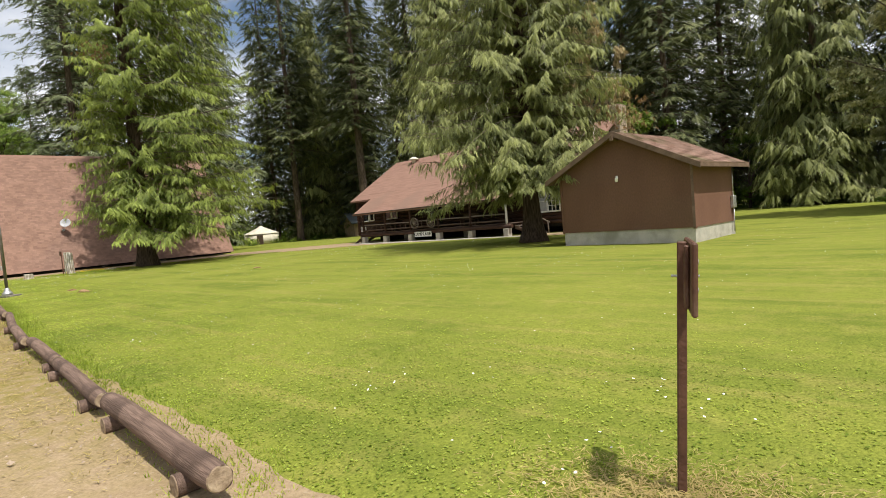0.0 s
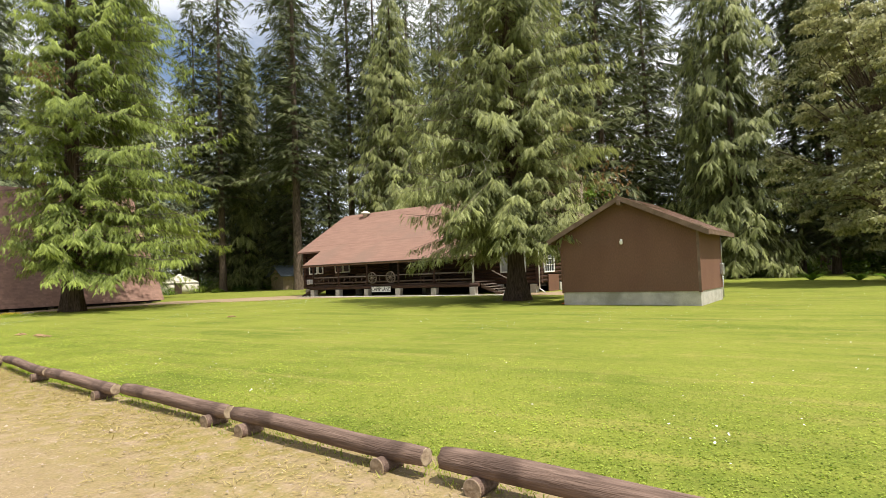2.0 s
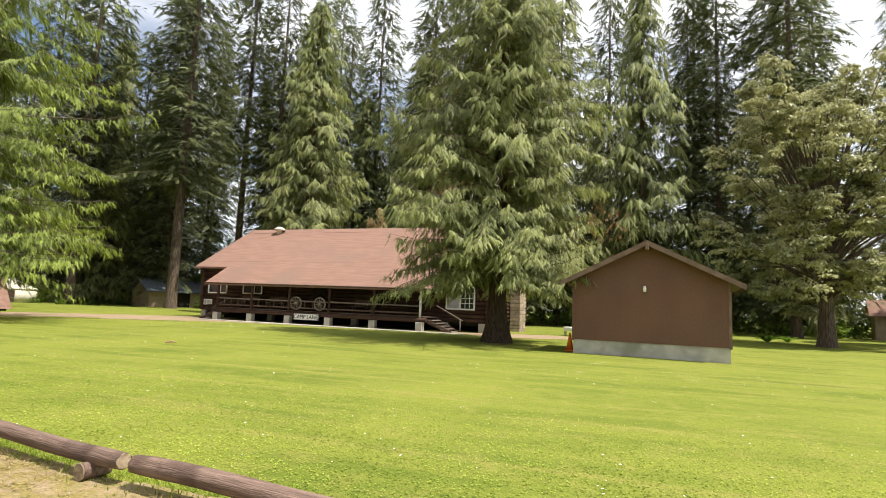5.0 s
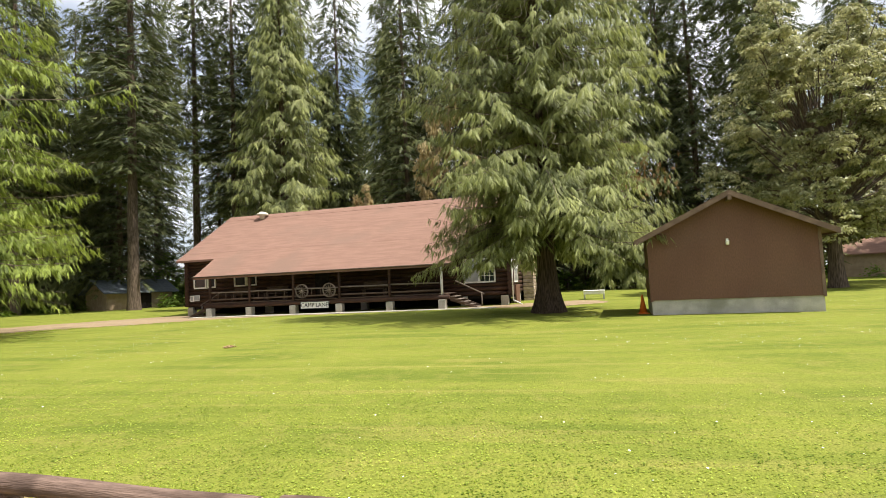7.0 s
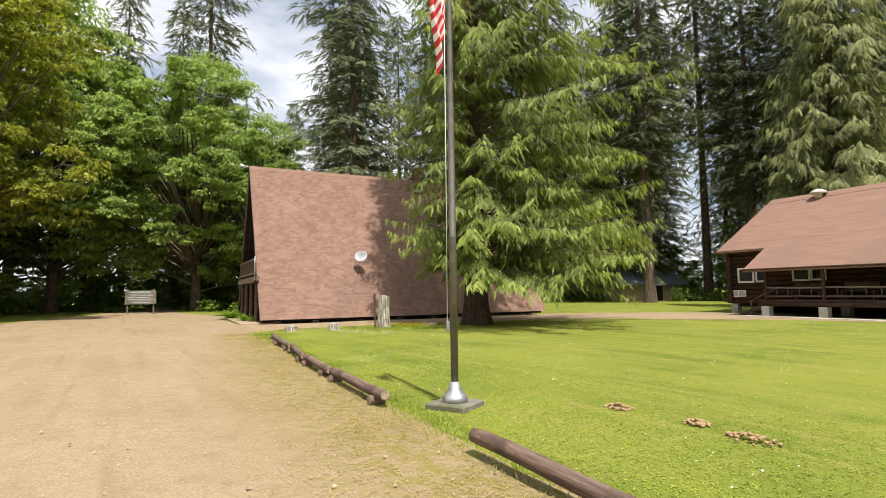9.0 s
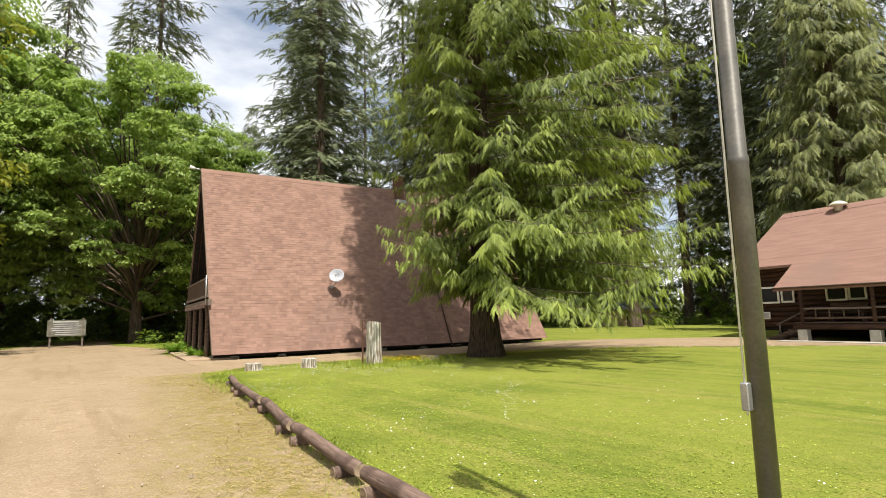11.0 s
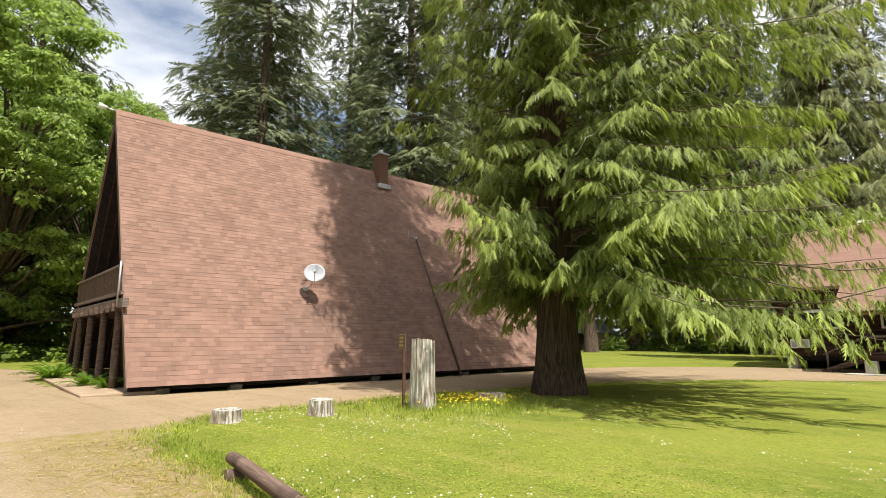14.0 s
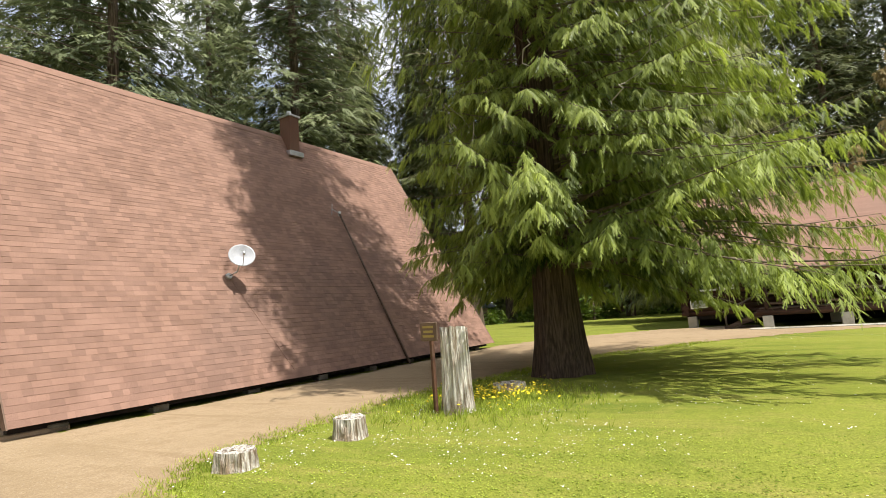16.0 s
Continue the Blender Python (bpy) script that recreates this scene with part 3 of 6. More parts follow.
def build_lodge():
    t = empty("log_lodge", frame_at((-20.29, 31.1, -0.04), (0.998, -0.065)), "long dark log lodge with a red-brown roof and an open porch", "lodge")
    X0, X1, Y0, Y1 = -19.45, 3.45, 2.6, 12.9
    ze, sl, yr = 2.68, 0.605, 7.75       # porch eave height, roof slope, ridge
    zr = ze + sl * yr
    # log walls: each log a piece
    logm = {}

    def log(ln, r, key):
        if key not in logm:
            logm[key] = bpy.data.meshes.new("log")
            b = rod((-ln / 2, 0, 0), (ln / 2, 0, 0), r, r, 10, wob=0.05)
            b.to_mesh(logm[key])
            b.free()
        return logm[key]
    nlog, r = 12, 0.142
    for wname, length, cx, cy, turn in (("wall_front", X1 - X0 + 0.5, (X0 + X1) / 2, Y0, 0), ("wall_back", X1 - X0 + 0.5, (X0 + X1) / 2, Y1, 0), ("wall_west", Y1 - Y0 + 0.5, X0, (Y0 + Y1) / 2, 90), ("wall_east", Y1 - Y0 + 0.5, X1, (Y0 + Y1) / 2, 90)):
        core = box(-length / 2 + 0.25, length / 2 - 0.25, -0.05, 0.05, 0.62, 0.62 + nlog * 0.27 + 0.2)
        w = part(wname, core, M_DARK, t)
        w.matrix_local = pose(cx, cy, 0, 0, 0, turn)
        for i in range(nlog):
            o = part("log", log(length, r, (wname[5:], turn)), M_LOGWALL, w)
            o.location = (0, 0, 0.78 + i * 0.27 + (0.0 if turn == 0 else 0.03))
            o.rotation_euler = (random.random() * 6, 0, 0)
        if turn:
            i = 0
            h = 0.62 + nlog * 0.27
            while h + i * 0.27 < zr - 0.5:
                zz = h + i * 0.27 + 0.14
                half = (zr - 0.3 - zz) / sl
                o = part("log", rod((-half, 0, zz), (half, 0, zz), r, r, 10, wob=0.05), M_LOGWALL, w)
                i += 1
    # roof: front with porch extension, back, thickness
    xl, xr = -20.0, 4.1
    pl, prr = -16.85, 0.55
    ym = 2.05

    def slab(x0, x1, ya, yb, dz=0.0):
        za, zb = ze + sl * ya + dz, ze + sl * yb + dz
        bm = bmesh.new()
        v = [bm.verts.new(c) for c in ((x0, ya, za), (x1, ya, za), (x1, yb, zb), (x0, yb, zb), (x0, ya, za - 0.14), (x1, ya, za - 0.14), (x1, yb, zb - 0.14), (x0, yb, zb - 0.14))]
        for f in ((0, 1, 2, 3), (7, 6, 5, 4), (0, 4, 5, 1), (1, 5, 6, 2), (2, 6, 7, 3), (3, 7, 4, 0)):
            bm.faces.new([v[i] for i in f])
        return bm
    part("roof", slab(xl, xr, ym, yr), M_ROOF_RED, t, "faded red-brown roof")
    part("porch_roof", slab(pl, prr, -0.12, ym - 0.002), M_ROOF_RED, t)
    bk = slab(xl, xr, ym, yr)
    bmesh.ops.scale(bk, vec=(1, -1, 1), verts=bk.verts)
    bmesh.ops.translate(bk, vec=(0, 2 * yr + 0.004, 0), verts=bk.verts)
    bmesh.ops.reverse_faces(bk, faces=bk.faces)
    part("roof", bk, M_ROOF_RED, t)
    # overlapping roll courses along the front slope
    y = 0.1
    while y < yr - 0.3:
        x0, x1 = (pl, prr) if y < ym else (xl, xr)
        b = slab(x0 + 0.01, x1 - 0.01, y, y + 0.9, 0.006)
        bmesh.ops.delete(b, geom=[f for f in b.faces if f.normal.z < -0.3], context="FACES_ONLY")
        c = part("roof_course", b, M_ROOF_RED, t)
        c.location.z = 0.0
        y += 0.9 if y + 0.9 < ym or y > ym else 0.95
    part("ridge_cap", prism([(yr - 0.2, zr - 0.09), (yr, zr + 0.03), (yr + 0.2, zr - 0.09), (yr, zr + 0.005)], xl, xr, "x"), M_ROOF_RED, t)
    v = part("roof_vent", lathe([(0.22, -0.2), (0.22, 0.12), (0.5, 0.16), (0.42, 0.28), (0.2, 0.4), (0.03, 0.44)], 16), M_CANVAS, t, "pale round roof vent")
    v.location = (-16.6, yr - 0.2, zr)
    part("gutter", rod((pl, -0.16, ze - 0.07), (prr, -0.16, ze - 0.07), 0.045, None, 8), M_DECK, t)
    # walk along the porch front
    wk = empty("concrete_walk", t.matrix_world @ pose(0, 0, 0.04), "pale concrete walk along the front of the porch", "walk", kind="structure")
    for i in range(13):
        part("slab", box(-16.4 + i * 1.5, -14.92 + i * 1.5, -1.15, -0.3, -0.05, 0.035, 0.008), M_CONC, wk)
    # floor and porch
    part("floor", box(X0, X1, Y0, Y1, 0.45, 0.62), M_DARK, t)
    for i in range(16):
        y0 = 0.02 + i * 0.157
        part("deck_board", box(-16.0, 0.15, y0, y0 + 0.15, 0.88, 0.92), M_DECK, t)
    part("rim_log", rod((-16.1, 0.08, 0.72), (0.3, 0.08, 0.72), 0.14, 0.14, 10, wob=0.05), M_LOGWALL, t)
    part("rim_log", rod((-15.9, 2.4, 0.72), (0.2, 2.4, 0.72), 0.12, 0.12, 10), M_LOGWALL, t)
    xs = [-15.68, -12.75, -9.65, -6.54, -3.31, -0.12]
    for x in xs:
        part("pier", box(x - 0.21, x + 0.21, -0.12, 0.3, -0.15, 0.58, 0.02), M_CONC, t, "square concrete pier")
        white = x > -1
        part("porch_post", rod((x, 0.08, 0.86), (x, 0.08, ze - 0.02), 0.09 if not white else 0.075, None, 10, wob=0.0 if white else 0.05), M_WHITE if white else M_LOGWALL, t)
        if x < -1:
            x2 = xs[xs.index(x) + 1]
            part("rail", rod((x + 0.08, 0.08, 1.58), (x2 - 0.08, 0.08, 1.55), 0.045, None, 8, wob=0.08), M_GREYWOOD, t, "peeled grey pole rail")
            part("rail", rod((x + 0.08, 0.08, 1.12), (x2 - 0.08, 0.08, 1.12), 0.05, None, 8, wob=0.08), M_DECK, t)
            if x < -7:
                for k in range(1, 5):
                    xx = x + (x2 - x) * k / 5
                    part("baluster", rod((xx, 0.08, 1.14), (xx, 0.08, 1.54), 0.03, None, 6), M_DECK, t)
    for x in (-19.2, -13, -6, 0.6, 3.1):
        part("pier", box(x - 0.22, x + 0.22, Y0 - 0.2, Y0 + 0.24, -0.15, 0.62, 0.02), M_CONC, t)
    for y in (6, 9.5, 12.6):
        part("pier", box(3.2, 3.6, y - 0.2, y + 0.2, -0.15, 0.62, 0.02), M_CONC, t)
    # near-black sheet added to stand for the shade beneath the floor
    part("underfloor_shade", box(X0 + 0.3, X1 - 0.3, 4.6, 4.7, -0.1, 0.6), M_DARK, t)
    # windows and doors of the porch wall
    for x, w, h, z in ((-18.35, 0.86, 0.72, 2.0), (-17.4, 0.5, 0.68, 2.02), (-15.1, 0.78, 0.72, 2.03), (-14.2, 0.6, 0.7, 2.05)):
        window(t, pose(x, Y0 - 0.2, z), w, h, 1, 1)
    window(t, pose(1.15, Y0 - 0.2, 1.52), 0.8, 1.3, 1, 2, True)
    window(t, pose(2.1, Y0 - 0.2, 1.52), 0.85, 1.3, 3, 4)
    part("door", box(-9.4, -8.4, Y0 - 0.2, Y0 - 0.13, 0.95, 2.95, 0.01), M_DARK, t)
    for x, z, w, h in ((-19.05, 1.02, 0.32, 0.42), (-18.65, 1.05, 0.5, 0.4)):
        nb = part("notice", box(x - w / 2, x + w / 2, Y0 - 0.2, Y0 - 0.16, z, z + h, 0.008), M_WHITE, t, "white framed notice")
        part("sheet", box(x - w / 2 + 0.05, x + w / 2 - 0.05, Y0 - 0.207, Y0 - 0.2, z + 0.05, z + h - 0.05), M_CURTAIN, nb)
    # east end: lit logs, window pairs, stone chimney
    for y, w in ((3.95, 1.5), (11.4, 0.9)):
        window(t, pose(X1 + 0.2, y, 1.45, 0, 0, 90), w, 1.25, 4, 3)
    part("cellar_door", box(X1 + 0.13, X1 + 0.22, 3.7, 5.4, 0.05, 1.2, 0.01), M_BROWN_SIDE, t, "red-brown cellar door")
    ch = empty("stone_chimney", t.matrix_world @ pose(X1 + 0.55, 8.6, 0), "tan stone chimney against the gable end", "chimney")
    z = 0
    k = 0
    while z < 8.6:
        h = random.uniform(0.2, 0.3)
        wv = 0.95 if z < 3.2 else 0.6
        for q in range(4):
            a, b = -wv + 2 * wv * q / 4, -wv + 2 * wv * (q + 1) / 4
            s = 0.06 * ((k + q) % 2)
            part("stone", box(-0.38 - 0.0, 0.34 + random.uniform(0, 0.04), a + 0.012, b - 0.012 + 0 * s, z + 0.01, z + h - 0.01, 0.02), M_STONE, ch)
        z += h
        k += 1
    part("mortar", box(-0.37, 0.32, -0.57, 0.57, 0, 8.55), M_CONC, ch)
    part("downpipe", rod((X1 + 0.2, Y0 - 0.35, 0.3), (X1 + 0.2, Y0 - 0.35, 3.5), 0.04), M_WHITE, t)
    part("downpipe_foot", rod((X1 + 0.2, Y0 - 0.35, 0.32), (X1 + 0.75, Y0 - 0.75, 0.08), 0.04), M_WHITE, t)
    # stairs at both ends of the porch
    for sgn, x0, y0, w in ((1, 0.2, 0.5, 1.6), (-1, -15.95, 0.35, 1.3)):
        st = empty("porch_stairs", t.matrix_world @ pose(x0, y0, 0, 0, 0, 0), "worn wooden porch stairs with a pole handrail", "stairs", "porch stairs")
        n = 5
        for i in range(n):
            z = 0.9 - (i + 1) * 0.9 / (n + 0.5)
            xa = sgn * (i * 0.3)
            part("tread", box(min(xa, xa + sgn * 0.32), max(xa, xa + sgn * 0.32), 0, w, z - 0.05, z, 0.008), M_GREYWOOD if sgn > 0 else M_DECK, st)
        for y in (0.06, w - 0.06):
            pts = [(0, 0.78), (0, 0.5), (sgn * (n * 0.3), -0.02), (sgn * (n * 0.3 + 0.1), 0.1)]
            part("stringer", prism(pts, y - 0.03, y + 0.03), M_DECK, st)
        part("handrail", rod((0, w - 0.05, 1.62), (sgn * 1.75, w - 0.05, 0.75), 0.04, None, 8), M_GREYWOOD, st)
        part("newel", rod((sgn * 1.6, w - 0.05, 0), (sgn * 1.6, w - 0.05, 0.85), 0.045, None, 8), M_GREYWOOD, st)
    # sign on the porch front
    s = empty("name_sign", t.matrix_world @ pose(-8.12, -0.14, 0.55), "white wooden sign with black capitals on the porch edge", "sign")
    part("board", box(-0.95, 0.95, 0.0, 0.04, -0.22, 0.22, 0.008), M_WHITE, s)
    for b in ((-0.95, 0.95, 0.19, 0.22), (-0.95, 0.95, -0.22, -0.19), (-0.95, -0.92, -0.19, 0.19), (0.92, 0.95, -0.19, 0.19)):
        part("edging", box(b[0], b[1], -0.012, -0.001, b[2], b[3]), M_BLACK, s)
    lt = letters("CAMP LANE", 0.36, M_BLACK, s, pose(0, -0.012, -0.005, 90, 0, 0))
    lt.scale.x = 0.95
    wagon_wheel(t, -8.95, 1.42, -0.13, 0.44, 6)
    wagon_wheel(t, -7.12, 1.42, -0.13, 0.44, 6)
    # bench and chairs on the porch
    for x in (-14.5, -12.0, -5.0):
        be = empty("porch_bench", t.matrix_world @ pose(x, 2.0, 0.92), "dark wooden bench against the porch wall", "bench", "porch benches")
        part("seat", box(-0.8, 0.8, -0.4, 0.05, 0.42, 0.47, 0.01), M_DECK, be)
        part("backrest", box(-0.8, 0.8, 0.06, 0.1, 0.5, 0.9, 0.01), M_DECK, be)
        for xx in (-0.7, 0.7):
            for yy in (-0.35, 0.02):
                part("leg", box(xx - 0.04, xx + 0.04, yy - 0.04, yy + 0.04, 0, 0.42), M_DECK, be)
    return t


build_lodge()


# ---------------------------------------------------------------- A-frame house
def build_aframe():
    L, H, Z0, half = 18.0, 9.36, 0.24, 5.26
    t = empty("a_frame_house", frame_at((-48.2, 7.96, 0.0), (0.075, 0.997)), "tall A-frame house, brown shingle roof down to the ground", "house")
    s = math.hypot(half, H - Z0)
    cu, su = half / s, (H - Z0) / s
    OVR = 0.0
    for sgn in (0, 1):
        pts = [(0, Z0), (half, H), (half, H - 0.42), (0.21, Z0)]
        if sgn:
            pts = [(2 * half - p[0], p[1]) for p in pts]
        part("roof", prism(pts, OVR, L, "x"), M_SHINGLE, t)
    # rake boards
    for x in (-0.03, L):
        for sgn in (0, 1):
            pts = [(-0.02, Z0 - 0.02), (half, H + 0.02), (half, H - 0.36), (0.19, Z0 - 0.02)]
            if sgn:
                pts = [(2 * half - p[0], p[1]) for p in pts]
            part("rake_board", prism(pts, x, x + 0.028, "x"), M_TRIM, t)
    part("ridge_cap", prism([(half - 0.13, H - 0.19), (half, H + 0.045), (half + 0.13, H - 0.19), (half, H + 0.02)], -0.02, L + 0.02, "x"), M_SHINGLE, t)
    # gable walls set back under the roof, floor, deck
    xg = 1.5
    # gable logs carry the overhang's shade in their colour
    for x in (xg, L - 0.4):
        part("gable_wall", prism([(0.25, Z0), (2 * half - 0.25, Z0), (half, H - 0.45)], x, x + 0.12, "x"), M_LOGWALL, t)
    # soffit sheets added near-black, the overhang's shade put into their colour
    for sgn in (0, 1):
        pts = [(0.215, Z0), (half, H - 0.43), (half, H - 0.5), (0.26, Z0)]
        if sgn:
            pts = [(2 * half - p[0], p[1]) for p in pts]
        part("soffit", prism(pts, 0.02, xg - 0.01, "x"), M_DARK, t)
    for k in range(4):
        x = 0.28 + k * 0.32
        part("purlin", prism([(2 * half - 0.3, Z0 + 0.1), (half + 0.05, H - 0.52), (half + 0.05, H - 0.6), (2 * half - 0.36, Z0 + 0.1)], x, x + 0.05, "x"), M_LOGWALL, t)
    part("floor", box(0.3, L - 0.3, 0.4, 2 * half - 0.4, 0.12, 0.24), M_DARK, t)
    for k in range(8):
        x = 0.7 + k * 2.3 + random.uniform(-0.3, 0.3)
        part("footing_block", box(x - 0.18, x + 0.18, 0.3, 0.62, -0.1, 0.09 + random.random() * 0.06, 0.02), M_PAD, t)
    part("sill_timber", box(0.1, L - 0.1, 0.34, 0.48, 0.1, 0.235), M_DARK, t)
    # balcony with a board rail, on posts
    yd = (2.45 - Z0) / (H - Z0) * half
    yr2 = (3.55 - Z0) / (H - Z0) * half
    part("deck", box(0.05, xg, yd + 0.1, 2 * half - yd - 0.1, 2.5, 2.58), M_DECK, t)
    part("deck_beam", box(-0.1, 0.05, yd - 0.32, 2 * half - yd + 0.32, 2.3, 2.56, 0.01), M_GREYWOOD, t)
    for k in range(9):
        y = yd + 0.5 + k * (2 * half - 2 * yd - 1.0) / 8
        part("joist", box(-0.2, xg, y - 0.04, y + 0.04, 2.22, 2.44), M_DECK, t)
    bal = part("rail", box(-0.1, -0.02, yr2 - 0.35, 2 * half - yr2 + 0.35, 3.48, 3.56, 0.01), M_GREYWOOD, t)
    part("rail", box(-0.1, -0.02, yd - 0.05, 2 * half - yd + 0.05, 2.66, 2.76, 0.01), M_GREYWOOD, t)
    y = yr2 - 0.3
    while y < 2 * half - yr2 + 0.2:
        part("rail_board", box(-0.06, -0.035, y, y + 0.19, 2.7, 3.5), M_DECK, t)
        y += 0.2
    part("rail_post", rod((-0.12, yr2 - 0.42, 2.35), (-0.12, yr2 - 0.42, 3.62), 0.03, None, 8), M_STEEL, t)
    for y in (2.0, 4.1, 6.4, 8.5):
        part("porch_post", rod((0.05, y, 0.1), (0.05, y, 2.3), 0.11, 0.1, 10, wob=0.06), M_DECK, t)
    part("door", box(xg - 0.05, xg - 0.002, 4.6, 5.6, 0.26, 2.26, 0.01), M_DARK, t)
    wl = part("wall_lamp", lathe([(0.05, 0), (0.1, 0.05), (0.11, 0.14), (0.05, 0.22)], 12), M_LAMP, t, "white globe lamp")
    wl.location = (xg - 0.12, 1.75, 1.75)
    sb = empty("entrance_slab", t.matrix_world @ pose(-0.6, 4.5, 0), "low tan concrete slab before the house door", "slab")
    part("slab", box(-0.35, 1.7, -4.2, 4.2, -0.1, 0.09, 0.02), M_TAN, sb)
    fl = part("flood_lamp", rod((-0.35, half, H + 0.02), (0.1, half, H - 0.05), 0.025), M_STEEL, t, "white flood lamp on an arm at the ridge")
    part("lamp_head", rod((-0.55, half, H + 0.06), (-0.3, half, H + 0.0), 0.09, 0.07, 10), M_WHITE, fl)
    # shingle courses on the lit slope
    r2 = random.Random(5)
    mats = M_SHINGLE
    exposure = 0.145
    n = int(s / exposure)
    fixed = []
    joined_v, joined_f = [], []
    count = 0

    def quad(x0, x1, a0, a1, h0, h1):
        pts = []
        for x, a, h in ((x0, a0, h0), (x1, a0, h0), (x1, a1, h1), (x0, a1, h1), (x0, a0, 0.0), (x1, a0, 0.0)):
            pts.append((x, cu * a - su * h, Z0 + su * a + cu * h))
        return pts
    for i in range(n):
        x = -r2.random() * 0.3
        while x < L:
            w = r2.choice((0.14, 0.18, 0.22, 0.26, 0.32))
            x0, x1 = max(x, -0.03), min(x + w, L + 0.03) - 0.005
            x += w
            if x1 - x0 < 0.02:
                continue
            q = quad(x0, x1, i * exposure - 0.01, min((i + 1) * exposure + 0.03, s), 0.005 + 0.004 * (r2.random() < 0.35) + 0.002 * r2.random(), 0.001)
            if i < 14 and x0 > 0.2 and x0 < 6.2 and count < 290:
                fixed.append(q)
                count += 1
            else:
                k = len(joined_v)
                joined_v += q
                joined_f += [(k, k + 1, k + 2, k + 3), (k + 4, k + 5, k + 1, k), (k + 4, k, k + 3, k + 3), (k + 1, k + 5, k + 2, k + 2)][:2]
    o = part("shingles", raw("shingles", joined_v, joined_f, mats), mats, t)
    o["kind"] = "stuff"
    for q in fixed:
        me = bpy.data.meshes.new("shingle")
        me.from_pydata(q, [], [(0, 1, 2, 3), (4, 5, 1, 0)])
        me.materials.append(mats)
        ob = new("shingle", me)
        ob.parent = t
    # chimney through the roof near the ridge
    ch = empty("roof_chimney", t.matrix_world @ pose(11.05, half - 0.25, H - 0.5), "brown boxed chimney with a metal cap at the ridge", "chimney")
    part("shaft", box(-0.24, 0.24, -0.3, 0.3, -0.5, 1.28, 0.01), M_BROWN, ch)
    part("flashing", box(-0.36, 0.36, -0.42, 0.3, -0.42, -0.2, 0.02), M_STEEL, ch)
    part("cap", box(-0.29, 0.29, -0.35, 0.35, 1.28, 1.36, 0.01), M_STEEL, ch)
    part("flue", rod((0, 0, 1.36), (0, 0, 1.58), 0.1, None, 12), M_STEEL, ch)

    # dish on its bracket
    def on_roof(x, a, h=0.0):
        return Vector((x, cu * a - su * h, Z0 + su * a + cu * h))
    a0 = (3.15 - Z0) / su
    d = empty("satellite_dish", t.matrix_world @ Matrix.Translation(on_roof(5.62, a0, 0.03)), "pale satellite dish on a bent arm fixed to the roof", "satellite dish")
    part("foot", rod((0, 0.03, -0.02), (0, -0.05, 0.02), 0.1, 0.09, 10), M_STEEL, d)
    part("arm", rod((0, 0, 0), (0.05, -0.34, 0.1), 0.022, None, 8), M_STEEL, d)
    part("arm", rod((0.05, -0.34, 0.1), (0.12, -0.38, 0.48), 0.022, None, 8), M_STEEL, d)
    prof = [(0.0, 0.0), (0.12, 0.008), (0.22, 0.03), (0.31, 0.065), (0.345, 0.08)]
    bm = bmesh.new()
    rings = []
    for inner in (0, 1):
        for rr, zz in (prof if not inner else prof[::-1]):
            rings.append([bm.verts.new((max(rr, 0.004) * math.cos(2 * math.pi * k / 28) * 1.05, max(rr, 0.004) * math.sin(2 * math.pi * k / 28), zz - 0.012 * inner)) for k in range(28)])
    for a, b in zip(rings, rings[1:]):
        for k in range(28):
            f = bm.faces.new((a[k], a[(k + 1) % 28], b[(k + 1) % 28], b[k]))
            f.smooth = True
    bmesh.ops.recalc_face_normals(bm, faces=bm.faces)
    rf = part("reflector", bm, M_DISH, d, "pale grey oval reflector")
    rf.location = (0.12, -0.44, 0.52)
    rf.rotation_euler = Vector((-0.42, -0.8, 0.36)).to_track_quat("Z", "Y").to_euler()
    part("feed_arm", rod((0.0, -0.33, 0.06), (0.0, -0.12, 0.42), 0.012, None, 6), M_STEEL, rf)
    part("feed_horn", rod((0.0, -0.16, 0.36), (0.0, -0.06, 0.4), 0.035, 0.03, 10), M_STEEL, rf)
    # slack cable below the dish
    part("cable", rod(on_roof(5.62, a0, 0.03) - on_roof(5.62, a0, 0.03), on_roof(6.5, 0.2, 0.035) - on_roof(5.62, a0, 0.03), 0.004, None, 5), M_BROWN_SIDE, d)
    # mast lying up the slope
    a1 = (5.85 - Z0) / su
    m = empty("antenna_mast", t.matrix_world @ Matrix.Translation(on_roof(11.45, 0.0, 0.0)), "slim grey pipe mast leaning up the roof", "mast")
    b0 = on_roof(11.45, 0.0, 0)
    part("pipe", rod(Vector((0, -0.16, -0.2)), on_roof(11.75, a1, 0.14) - b0, 0.042, 0.036, 8), M_DECK, m)
    tip = on_roof(11.75, a1, 0.14) - b0
    part("arm", rod(tip, tip + Vector((-0.55, -0.12, 0.1)), 0.014, None, 6), M_STEEL, m)
    part("aerial", rod(tip + Vector((-0.55, -0.12, -0.15)), tip + Vector((-0.5, -0.12, 0.3)), 0.012, None, 6), M_STEEL, m)
    part("clamp", rod(tip + Vector((0, 0.02, -0.1)), tip + Vector((0, -0.02, 0.08)), 0.05, None, 8), M_STEEL, m)
    return t


build_aframe()


